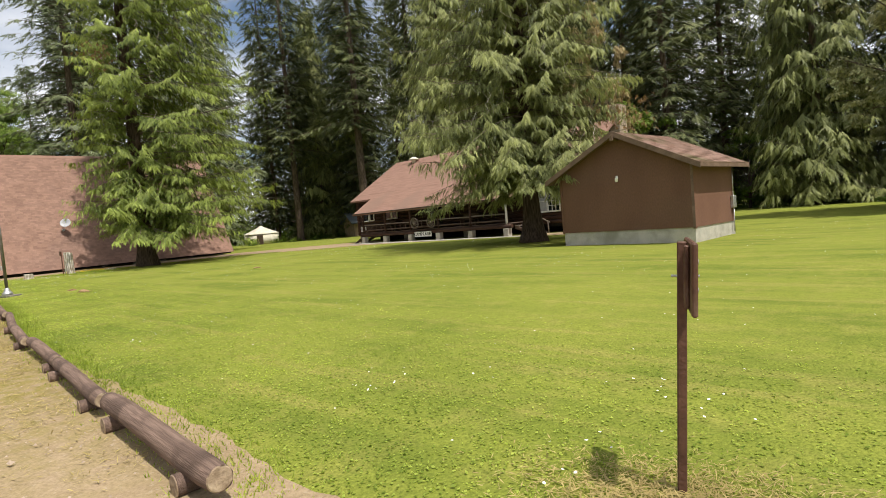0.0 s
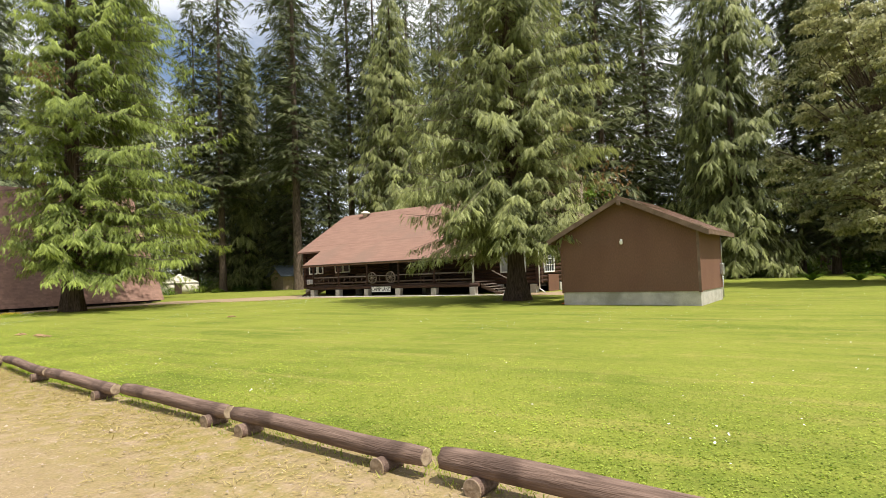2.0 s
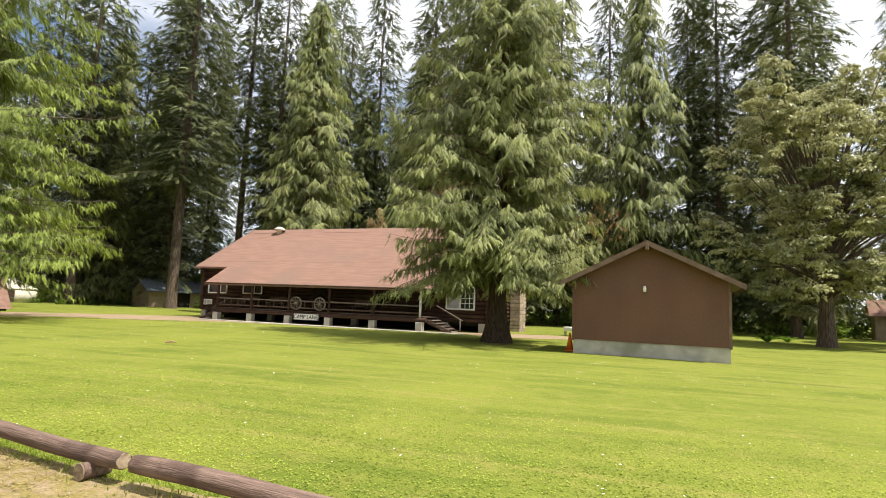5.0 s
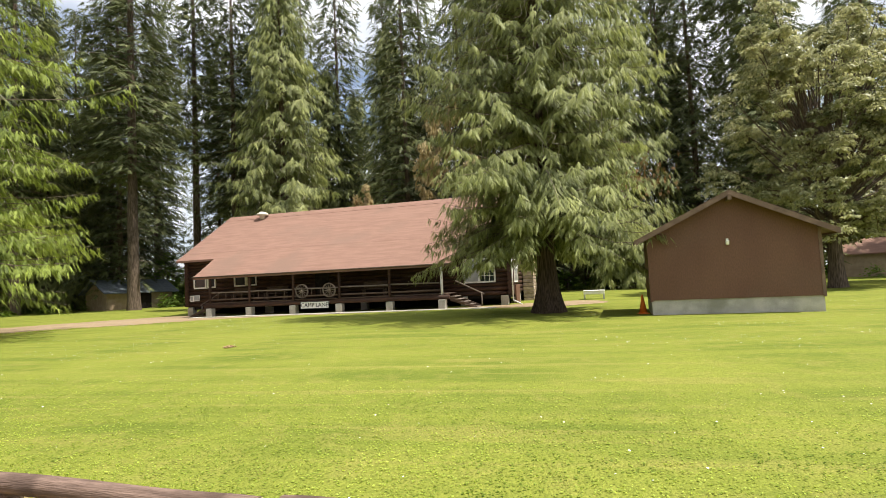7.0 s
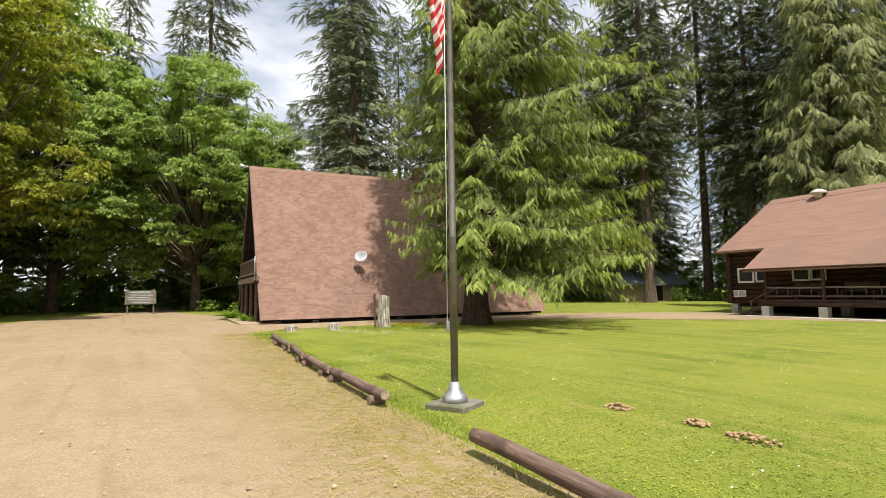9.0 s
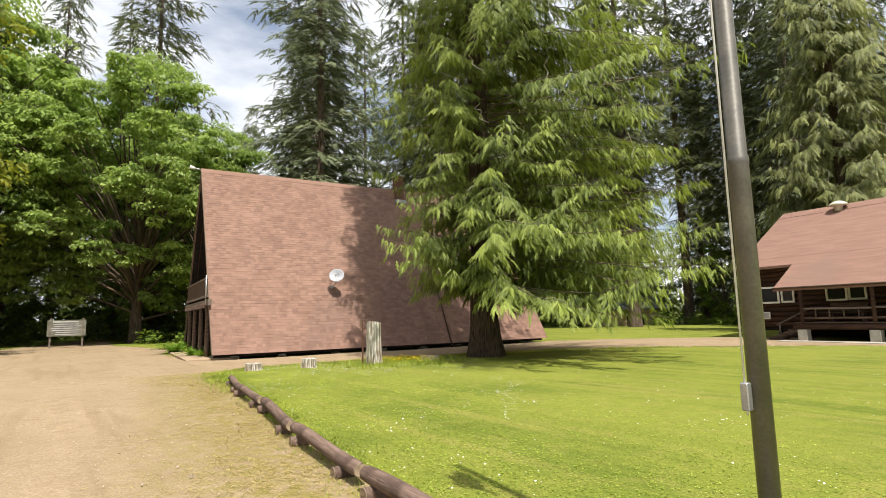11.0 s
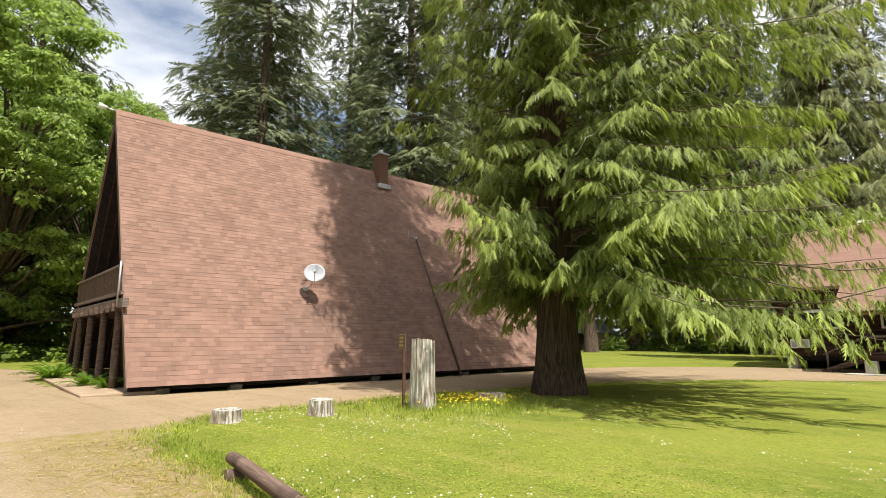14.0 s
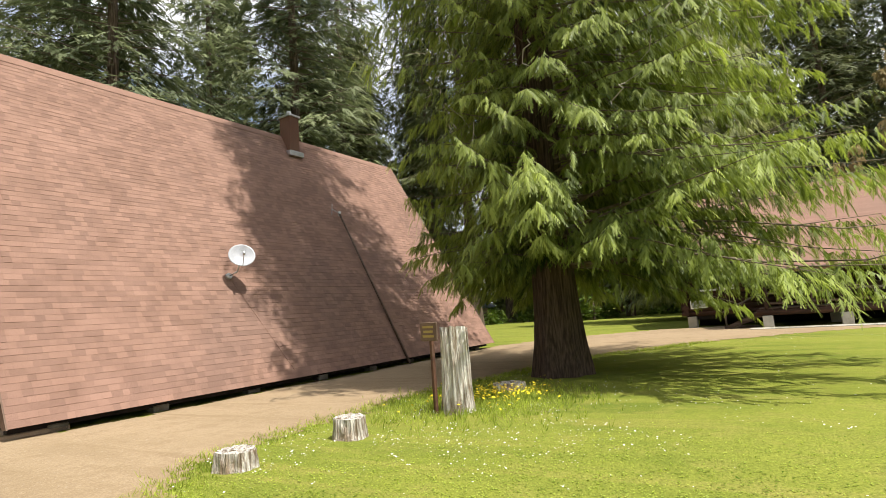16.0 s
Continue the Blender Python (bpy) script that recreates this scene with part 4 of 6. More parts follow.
# ---------------------------------------------------------------- far buildings
def build_far():
    t = empty("far_shed", frame_at((-68.2, 58.2, -0.1), (0.36, 0.93)), "small tan outbuilding with a grey metal roof", "shed")
    part("wall", box(0, 8.5, 0, 0.15, 0, 2.4), M_TAN, t)
    part("wall", box(0, 8.5, 5, 5.15, 0, 2.4), M_TAN, t)
    for x in (0, 8.35):
        part("wall", prism([(0.16, 0), (4.99, 0), (4.99, 2.4), (2.6, 3.7), (0.16, 2.4)], x, x + 0.15, "x"), M_TAN, t)
    for k in (0, 1):
        p = [(2.575, 3.95), (-0.7, 2.2), (-0.7, 2.1), (2.575, 3.85)]
        if k:
            p = [(5.15 - a, b) for a, b in p]
        part("roof", prism(p, -0.6, 9.1, "x"), M_GREYROOF, t)
    part("door", box(3.2, 5.6, -0.05, -0.003, 0, 2.1), M_DARK, t)
    y = empty("yurt", pose(-79, 48, 0), "cream canvas yurt with a shallow cone roof", "yurt")
    part("wall", lathe([(2.6, 0), (2.65, 1.6)], 24), M_CANVAS, y)
    part("roof", lathe([(2.72, 1.6), (2.68, 1.7), (0.35, 2.75), (0.3, 2.9), (0.05, 2.95)], 24), M_CANVAS, y)
    part("door", box(1.2, 2.3, -2.62, -2.5, 0.1, 1.5), M_DECK, y).rotation_euler = (0, 0, 0.35)
    b = empty("notice_board", frame_at((-74, 2.2, 0), (0, 1)), "large pale notice board on posts beside the drive", "notice board")
    for x in (0.2, 2.2):
        part("post", box(x - 0.05, x + 0.06, 0.03, 0.15, 0, 2.2), M_GREYWOOD, b)
    # pale panel coloured dark grey to stand for the shade on it
    part("panel", box(0, 2.4, -0.05, 0.02, 0.85, 2.05, 0.02), M_PAD, b, "grey panel with the shade on it put into its colour")
    r = random.Random(3)
    for i in range(7):
        part("text_line", box(0.25 + r.random() * 0.3, 2.15 - r.random() * 0.4, -0.058, -0.051, 1.87 - i * 0.15, 1.92 - i * 0.15 + (0.05 if i == 0 else 0)), M_CURTAIN, b)
    c = empty("far_cabin", frame_at((17.0, 67, 0), (0.95, -0.3)), "tan cabin far off among the trees", "cabin")
    part("wall", box(0, 7, 0, 5, 0, 2.6), M_TAN, c)
    part("roof", prism([(-0.5, 2.5), (2.5, 4.2), (5.5, 2.5), (5.5, 2.4), (-0.5, 2.4)], -0.5, 7.5, "x"), M_ROOF_RED, c)


build_far()


# ---------------------------------------------------------------- trees
def kites(base, dirs, nrm, length, width, fingers=5, spread=1.1, droop=0.35, rng=None):
    """Flat sprays: each a fan of pointed fingers. Returns verts, tris."""
    n = len(base)
    side = np.cross(dirs, nrm)
    side /= np.linalg.norm(side, axis=1, keepdims=True) + 1e-9
    V, F = [], []
    for k in range(fingers):
        if k == 0:
            a, at, ln = rng.normal(0, 0.1, n), 0.0, length * rng.uniform(0.8, 1.2, n)
        else:
            at = 0.08 + 0.62 * (k - 1) / max(fingers - 1, 1)
            a = (1 if k % 2 else -1) * spread * 0.5 + rng.normal(0, 0.15, n)
            ln = length * (0.62 - 0.35 * at) * rng.uniform(0.75, 1.25, n)
        d = dirs * np.cos(a)[:, None] + side * np.sin(a)[:, None]
        w = np.cross(d, nrm)
        w /= np.linalg.norm(w, axis=1, keepdims=True) + 1e-9
        st = base + dirs * (length * at)[:, None]
        st[:, 2] -= droop * 0.55 * length * at * at
        mid = st + d * (ln * 0.5)[:, None]
        mid[:, 2] -= droop * 0.12 * ln
        tip = st + d * ln[:, None]
        tip[:, 2] -= droop * 0.5 * ln
        hw = (width * rng.uniform(0.7, 1.2, n) * (1.0 if k else 0.8))[:, None]
        k0 = sum(len(q) for q in V)
        V.append(np.stack([st, mid + w * hw, tip, mid - w * hw], 1).reshape(-1, 3))
        i = k0 + np.arange(n)[:, None] * 4
        F.append(np.concatenate([i + np.array([[0, 1, 2]]), i + np.array([[0, 2, 3]])], 0))
    return np.concatenate(V), np.concatenate(F)


def unit(v):
    return v / (np.linalg.norm(v, axis=1, keepdims=True) + 1e-9)


def trunk_mesh(name, h, r0, r1, material, lean=0.0, flare=1.5, seg=14, rng=None, rings=16, ribs=5):
    V, F = [], []
    for i in range(rings + 1):
        f = i / rings
        z = h * f ** 1.6
        fr = z / h
        r = r0 + (r1 - r0) * fr
        r *= 1 + (flare - 1) * math.exp(-z / (1.1 * r0 + 0.35))
        for k in range(seg):
            a = 2 * math.pi * k / seg
            rib = 1 + 0.12 * math.exp(-z / 1.6) * math.sin(a * ribs + 1) + 0.05 * math.sin(a * 3 + z)
            V.append((r * rib * math.cos(a) + lean * z, r * rib * math.sin(a), z - (0.12 if i == 0 else 0)))
    for i in range(rings):
        for k in range(seg):
            F.append((i * seg + k, i * seg + (k + 1) % seg, (i + 1) * seg + (k + 1) % seg, (i + 1) * seg + k))
    me = raw(name, V, F, material)
    me.polygons.foreach_set("use_smooth", [True] * len(me.polygons))
    return me


def limbs_mesh(name, segs, material):
    """segs: start, end, radius at each; three-sided bars."""
    V, F = [], []
    for p, q, a, b in segs:
        p, q = np.array(p), np.array(q)
        d = q - p
        d = d / (np.linalg.norm(d) + 1e-9)
        s = np.cross(d, (0.3, 0.2, 1.0))
        s /= np.linalg.norm(s) + 1e-9
        u = np.cross(d, s)
        k = len(V)
        for c, r in ((p, a), (q, b)):
            for j in range(4):
                an = j * math.pi / 2
                V.append(c + r * (math.cos(an) * s + math.sin(an) * u))
        for j in range(4):
            F.append((k + j, k + (j + 1) % 4, k + 4 + (j + 1) % 4, k + 4 + j))
    return raw(name, V, F, material)


def fronds(base, dirs, nrm, length, half, pairs, droop, hang, tip_tone, rng):
    """Flat serrated sprays: a bent midrib with pointed fingers on both sides. Returns verts, tris and a tone for each vert."""
    n, p = len(base), pairs
    side = unit(np.cross(dirs, nrm))
    st = np.linspace(0, 1, p + 1)
    A = base[:, None] + dirs[:, None] * (length[:, None] * st)[..., None]
    A[..., 2] -= (droop * length)[:, None] * st ** 2
    sm = (np.arange(p) + 0.7) / p
    root = base[:, None] + dirs[:, None] * (length[:, None] * sm)[..., None]
    root[..., 2] -= (droop * length)[:, None] * sm ** 2
    prof = ((1 - sm) ** 0.8 * 0.9 + 0.2) * np.minimum(1, 0.55 + 1.6 * sm)
    ang = 1.0 - 0.5 * sm
    out = [A]
    for sg in (1, -1):
        ln = half[:, None] * prof * rng.uniform(0.65, 1.3, (n, p))
        an = ang + rng.normal(0, 0.14, (n, p))
        t = root + (dirs[:, None] * np.cos(an)[..., None] + sg * side[:, None] * np.sin(an)[..., None]) * ln[..., None]
        t[..., 2] -= hang * ln
        out.append(t)
    V = np.concatenate(out, 1)
    k, i = np.arange(p), np.arange(n)[:, None, None] * (3 * p + 1)
    F = np.stack([np.concatenate([k, k + 1]), np.concatenate([k + 1, k]), np.concatenate([p + 1 + k, 2 * p + 1 + k])], 1)
    return V.reshape(-1, 3), (F[None] + i).reshape(-1, 3), np.repeat(tip_tone, 3 * p + 1)


def conifer_data(seed, H, R, z0, nb, size, style="cedar", power=0.8, gap=0.0, pairs=5, dens=1.0, top=0.3, full=0.2, bias=(0.0, 0.0), slim=1.0):
    """Boughs up a trunk; each is a drooping plate of side twigs, and sprays line the twigs."""
    rng = np.random.default_rng(seed)
    cedar = style == "cedar"
    segs, B, D, N, S, T = [], [], [], [], [], []
    ph = rng.uniform(0, 6.28, 3)
    for i in range(nb):
        f = (i + rng.random()) / nb
        z = z0 + (H - z0) * f ** (1.35 if cedar else 1.12)
        az = i * 2.39996 + rng.normal(0, 0.4)
        prof = (1 - f) ** power * (1 - math.exp(-(f + 0.16) * 9)) + 0.015
        ln = R * prof * rng.uniform(0.62, 1.16) + top
        ln *= 1 + 0.16 * math.sin(2 * az + z * 0.55 + ph[0]) + 0.1 * math.sin(3 * az - z * 0.9 + ph[1])
        ln *= 1 + bias[0] * math.cos(az - bias[1])
        if gap and rng.random() < gap:
            continue
        h = np.array([math.cos(az), math.sin(az), 0.0])
        q = np.array([-h[1], h[0], 0])
        if cedar:
            rise, sag, curl = rng.uniform(-0.1, 0.4) + 0.14 * max(0.0, 1 - f / 0.1), rng.uniform(0.34, 0.56), rng.uniform(0.1, 0.3)
        else:
            rise, sag, curl = rng.uniform(-0.12, 0.12) + 0.35 * f, rng.uniform(0.25, 0.42), 0.08

        def along(u):
            u = np.asarray(u, float)
            return np.array([0, 0, z]) + h * (ln * u)[..., None] + np.array([0, 0, 1.0]) * (ln * (rise * u - sag * u ** 2 + curl * u ** 4))[..., None]
        P = along(np.linspace(0, 1, 5))
        rad = (0.018 if cedar else 0.03) * (ln / 4 + 0.3)
        for a, b, k in zip(P, P[1:], range(4)):
            segs.append((a, b, rad * (1 - k / 4.5), rad * (1 - (k + 1) / 4.5)))
        sz = size * (1 + 0.5 * f)
        K = max(3, int(dens * ln * 1.5 / sz))
        u = full + (1 - full) * (np.arange(K) + rng.uniform(0, 1, K)) / K
        u[-1] = 0.9
        sg = np.where(rng.random(K) < 0.5, -1.0, 1.0)
        sg[-1] = 0.0
        tl = (ln * (rng.uniform(0.07, 0.2, K) if cedar else rng.uniform(0.16, 0.36, K)) * (1.08 - u) ** 0.75 + sz * rng.uniform(0.3, 0.8, K))
        an = rng.uniform(0.6, 1.15, K)
        td = h * np.cos(an)[:, None] + q * (sg * np.sin(an))[:, None]
        td[:, 2] = rng.uniform(-0.55, -0.05, K) if cedar else rng.uniform(-0.3, 0.06, K)
        nf = np.maximum(2, (tl / (sz * 0.30)).astype(int))
        j = np.repeat(np.arange(K), nf)
        m = len(j)
        w = rng.uniform(0.05, 1.0, m)
        p = along(u)[j] + td[j] * (tl[j] * w)[:, None] + rng.normal(0, 0.05 * sz, (m, 3))
        p[:, 2] -= (0.35 if cedar else 0.2) * tl[j] * w ** 2
        fan = rng.normal(0, 0.9 if cedar else 0.7, m) * (1.15 - 0.7 * w)
        lat = np.stack([-td[j][:, 1], td[j][:, 0], np.zeros(m)], 1)
        dr = td[j] * np.cos(fan)[:, None] + lat * np.sin(fan)[:, None]
        dr[:, 2] -= rng.uniform(0.2, 1.35, m) if cedar else rng.uniform(0.0, 0.65, m)
        B.append(p)
        D.append(dr)
        N.append(np.array([0, 0, 1.0]) + h * (0.7 if cedar else 0.25) + rng.normal(0, 0.34, (m, 3)))
        S.append(sz * rng.uniform(0.65, 1.25, m))
        # tone rises outwards: pale tips, the crown's inner shade put into the colour
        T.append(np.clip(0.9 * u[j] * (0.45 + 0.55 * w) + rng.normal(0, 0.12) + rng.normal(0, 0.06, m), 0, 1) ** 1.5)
        m = int(ln / (sz * 0.4)) if cedar else 0
        if m:                    # sprays straight from the bough
            u = rng.uniform(full, 1.0, m)
            dr = h * rng.uniform(0.2, 0.9, (m, 1)) + q * rng.normal(0, 0.7, (m, 1))
            dr[:, 2] -= rng.uniform(0.3, 1.6, m)
            B.append(along(u) + rng.normal(0, 0.03, (m, 3)))
            D.append(dr)
            N.append(np.array([0, 0, 1.0]) + h * 0.7 + rng.normal(0, 0.34, (m, 3)))
            S.append(sz * rng.uniform(0.7, 1.3, m))
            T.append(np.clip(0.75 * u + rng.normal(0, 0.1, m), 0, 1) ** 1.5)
    B, D, N, S, T = np.concatenate(B), unit(np.concatenate(D)), np.concatenate(N), np.concatenate(S), np.concatenate(T)
    N = unit(N - D * np.sum(N * D, 1, keepdims=True))
    V, F, T = fronds(B, D, N, S, S * (0.38 if cedar else 0.36) * slim, pairs, 0.35 if cedar else 0.12, 0.55 if cedar else 0.2, T, rng)
    return V, F, T, segs


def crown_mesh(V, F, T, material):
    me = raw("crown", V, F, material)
    me.attributes.new("tip_tone", "FLOAT", "POINT").data.foreach_set("value", T.astype(np.float32))
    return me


def tree(name, m, label, category, parts, group=""):
    t = empty(name, m, label, category, group)
    for pn, me, lab in parts:
        ob = new(pn, me)
        ob.parent = t
        if pn in ("branchwork", "dead_twig_mass", "dead_foliage", "crown"):
            ob["kind"] = "stuff"
        if lab:
            ob["label"] = lab
    return t


def big_cedar(seed, H, R, z0, nb, dens, size, trunk_r, fol, flare, label, loc, power, rust=None, dead=True, bias=(0.0, 0.0), pairs=5):
    V, F, T, segs = conifer_data(seed, H, R, z0, nb, size, "cedar", power, bias=bias, pairs=pairs, dens=dens)
    parts = [("trunk", trunk_mesh("trunk", H * 0.97, trunk_r, 0.05, M_CBARK, flare=flare, seg=24, rings=22, ribs=7), ""),
             ("branchwork", limbs_mesh("branchwork", segs, M_TWIG), ""),
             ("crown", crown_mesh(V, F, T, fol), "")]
    rng = np.random.default_rng(seed + 9)
    if rust is not None:
        c, rr, k = rust
        n = k
        B = np.array(c) + rng.normal(0, rr, (n, 3))
        D = unit(rng.normal(0, 1, (n, 3)) * [1, 1, 0.4] + [0, 0, -0.8])
        N = unit(np.cross(D, rng.normal(0, 1, (n, 3))))
        V, F = kites(B, D, N, np.full(n, size * 0.8), np.full(n, size * 0.07), 5, 1.4, 0.8, rng)
        parts.append(("dead_foliage", raw("dead_foliage", V, F, M_RUST), "patch of rusty dead sprays"))
    if dead:
        sg = []
        for i in range(90):
            a, z = rng.uniform(0, 6.28), rng.uniform(z0 + 2, H * 0.6)
            rr = R * (1 - z / H) ** power * rng.uniform(0.5, 0.78) * (1 + bias[0] * math.cos(a - bias[1]))
            p = np.array([rr * math.cos(a), rr * math.sin(a), z])
            for k in range(5):
                q = p + np.array([rng.normal(0, 0.16), rng.normal(0, 0.16), -rng.uniform(0.05, 0.35)])
                sg.append((p, q, 0.012, 0.008))
                p = q
        parts.append(("dead_twig_mass", limbs_mesh("dead_twig_mass", sg, M_DEAD), "bare grey hanging twigs"))
    return tree("cedar_tree", pose(*loc), label, "tree", parts)


big_cedar(11, 38, 6.3, 2.6, 660, 0.8, 0.26, 0.52, M_CEDAR, 1.45, "tall full western redcedar with drooping sprays beside the house", (-40.85, 16.3, 0, 0, 0, 0), 0.42, rust=((3.2, -2.8, 13.5), 0.4, 110), bias=(0.4, 0.95))
big_cedar(12, 25, 5.9, 3.0, 640, 0.8, 0.26, 0.40, M_CEDAR_GREY, 1.9, "broad redcedar with grey-green sprays in front of the lodge", (-14.4, 24.6, 0, 0, 0, 0), 0.52, rust=((4.6, 1.2, 5.8), 0.7, 110), bias=(0.08, 3.0))
big_cedar(13, 33, 6.6, 2.0, 480, 1.0, 0.5, 0.5, M_CEDAR_GREY, 1.3, "dense tall redcedar behind the lodge", (-38.5, 47.5, 0, 0, 0, 200), 0.62, pairs=4)

# a few fir shapes, repeated through the forest
FIRS = []
for k, (H, R, z0, nb, dens, size, style, fol) in enumerate((
        (56, 6.8, 14.0, 290, 1.15, 0.8, "fir", M_FIR), (50, 6.4, 3.0, 380, 1.15, 0.85, "fir", M_FIR), (44, 5.4, 2.0, 380, 1.15, 0.75, "fir", M_FIR_BLUE),
        (58, 6.2, 20.0, 270, 1.15, 0.85, "fir", M_FIR), (38, 6.2, 1.5, 380, 1.1, 0.8, "cedar", M_CEDAR_GREY), (46, 6.4, 2.5, 400, 1.2, 0.66, "fir", M_FIR_BLUE))):
    V, F, T, segs = conifer_data(40 + k, H, R, z0, nb, size, style, 0.62, 0.08, 4, dens, top=0.4, full=0.12)
    rng = np.random.default_rng(70 + k)
    for i in range(40 if z0 > 10 else 10):
        z, a = rng.uniform(3, max(z0, 6)), rng.uniform(0, 6.28)
        ln = rng.uniform(0.4, 2.2)
        segs.append((np.array([0, 0, z]), np.array([ln * math.cos(a), ln * math.sin(a), z - 0.2 * ln]), 0.04, 0.012))
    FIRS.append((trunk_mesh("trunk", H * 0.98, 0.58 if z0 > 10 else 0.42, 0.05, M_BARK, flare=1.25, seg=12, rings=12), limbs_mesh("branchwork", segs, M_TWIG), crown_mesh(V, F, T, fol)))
FIR_LABEL = ("tall Douglas fir with a long bare lower trunk", "dark tall fir with dense layered boughs", "blue-green hemlock with fine drooping boughs", "very tall fir, foliage only high up", "bushy redcedar at the edge of the forest", "tall grey-green fir with fine layered boughs behind the house")


def fir(kind, x, y, scale, turn, label="", stretch=1.0):
    tr, br, cr = FIRS[kind]
    t = tree("fir_tree" if kind != 4 else "cedar_tree", pose(x, y, -0.05, 0, 0, turn), label or FIR_LABEL[kind], "tree", (("trunk", tr, ""), ("branchwork", br, ""), ("crown", cr, "")), "forest edge")
    t.scale = (scale, scale, scale * stretch)
    return t


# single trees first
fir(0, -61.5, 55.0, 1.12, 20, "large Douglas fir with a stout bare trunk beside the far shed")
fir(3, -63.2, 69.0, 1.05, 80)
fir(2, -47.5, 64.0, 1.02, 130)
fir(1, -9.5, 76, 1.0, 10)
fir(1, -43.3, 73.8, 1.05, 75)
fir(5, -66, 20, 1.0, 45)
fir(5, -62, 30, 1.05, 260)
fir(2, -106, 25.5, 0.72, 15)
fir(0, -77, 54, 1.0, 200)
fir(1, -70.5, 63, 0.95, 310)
r3 = random.Random(21)
for i in range(36):            # northern edge, loose rows
    x = -112 + i * 4.6 + r3.uniform(-1.6, 1.6)
    row = i % 3
    y = (70, 80, 92)[row] + r3.uniform(-4, 4) + (6 if x > 0 else 0)
    if abs(x + 66) < 8 and row == 0:
        continue
    fir(r3.choice((0, 1, 1, 2, 3, 1, 4)), x, y, r3.uniform(0.8, 1.12), r3.uniform(0, 360), stretch=r3.uniform(0.92, 1.1))
for x, y, k in ((-30, 58, 1), (-24, 60, 2), (-17.5, 58, 1), (-33, 66, 4), (-6, 60, 4), (1.5, 64, 1), (8, 60, 1), (10, 72, 1), (31, 62, 2), (38, 56, 1), (46, 50, 2), (-52, 66, 1), (-56, 72, 2), (-75, 68, 1), (-80, 62, 4), (-84, 55, 1), (-88, 46, 1), (-92, 38, 2), (-86, 66, 1), (-96, 52, 0), (-97, 30, 1), (-78, 36, 2), (-84, 28, 1)):
    fir(k, x + r3.uniform(-1, 1), y + r3.uniform(-1, 1), r3.uniform(0.85, 1.08), r3.uniform(0, 360))
for x, y, k in ((-100, 12, 0), (-108, 2, 1), (-104, -10, 3), (-112, -22, 0), (-98, -28, 1), (-86, -34, 0), (-72, -36, 1), (-60, -34, 2), (-118, 10, 1), (-46, -34, 1)):
    fir(k, x, y, r3.uniform(0.95, 1.15), r3.uniform(0, 360))


def broadleaf_data(seed, H, R, z0, lobes, clumps, leaves, size, lobe=0.22, wide=0.4):
    """Limbs that fork to lobes; each lobe carries flat drooping clumps of leaves on its upper side."""
    rng = np.random.default_rng(seed)
    segs, P, Q = [], [], []
    zc = z0 + (H - z0) * 0.46
    for i in range(lobes):
        u = rng.normal(0, 1, 3)
        u /= np.linalg.norm(u)
        rr = rng.uniform(0.3, 1.0) ** 0.45 * rng.uniform(0.82, 1.1)
        c = np.array([u[0] * R * rr, u[1] * R * rr, zc + u[2] * (H - z0) * 0.5 * rr])
        lr = R * lobe * rng.uniform(0.6, 1.3)
        st = np.array([0, 0, min(z0 + 0.35 * max(c[2] - z0, 0), H * 0.5)])
        mid = st + (c - st) * 0.5 + rng.normal(0, 0.04 * R, 3) + [0, 0, 0.06 * R]
        segs += [(st, mid, 0.013 * R, 0.009 * R), (mid, c, 0.009 * R, 0.003 * R)]
        d = unit(rng.normal(0, 1, (clumps, 3)) + [0, 0, 0.45] + u * 0.5)
        cc = c + d * (lr * rng.uniform(0.5, 1.05, (clumps, 1))) * [1, 1, 0.8]
        for k in range(0, clumps, 2):
            segs.append((c, cc[k], 0.0028 * R, 0.0009 * R))
        rad = lr * 0.34 * rng.uniform(0.6, 1.3, clumps)
        j = np.repeat(np.arange(clumps), leaves)
        m = len(j)
        a, r = rng.uniform(0, 6.283, m), np.sqrt(rng.random(m))
        off = np.stack([np.cos(a) * r, np.sin(a) * r, -0.45 * r ** 2 + rng.normal(0, 0.12, m)], 1)
        P.append(cc[j] + off * rad[j][:, None])
        Q.append(np.stack([np.cos(a) * r, np.sin(a) * r, -0.25 - 0.5 * r], 1))
    P, D = np.concatenate(P), np.concatenate(Q)
    k = (P[:, 2] > z0 * 0.6) & ((P[:, 0] ** 2 + P[:, 1] ** 2) < (R * 1.25) ** 2)
    P, D = P[k], D[k]
    m = len(P)
    D = unit(D + rng.normal(0, 0.45, (m, 3)))
    N = np.stack([rng.normal(0, 0.4, m), rng.normal(0, 0.4, m), np.full(m, 1.0)], 1)
    N = unit(N - D * np.sum(N * D, 1, keepdims=True))
    s = size * rng.uniform(0.6, 1.35, m)
    V, F = kites(P, D, N, s, s * wide, 1, 0, 0.3, rng)
    return V, F, segs


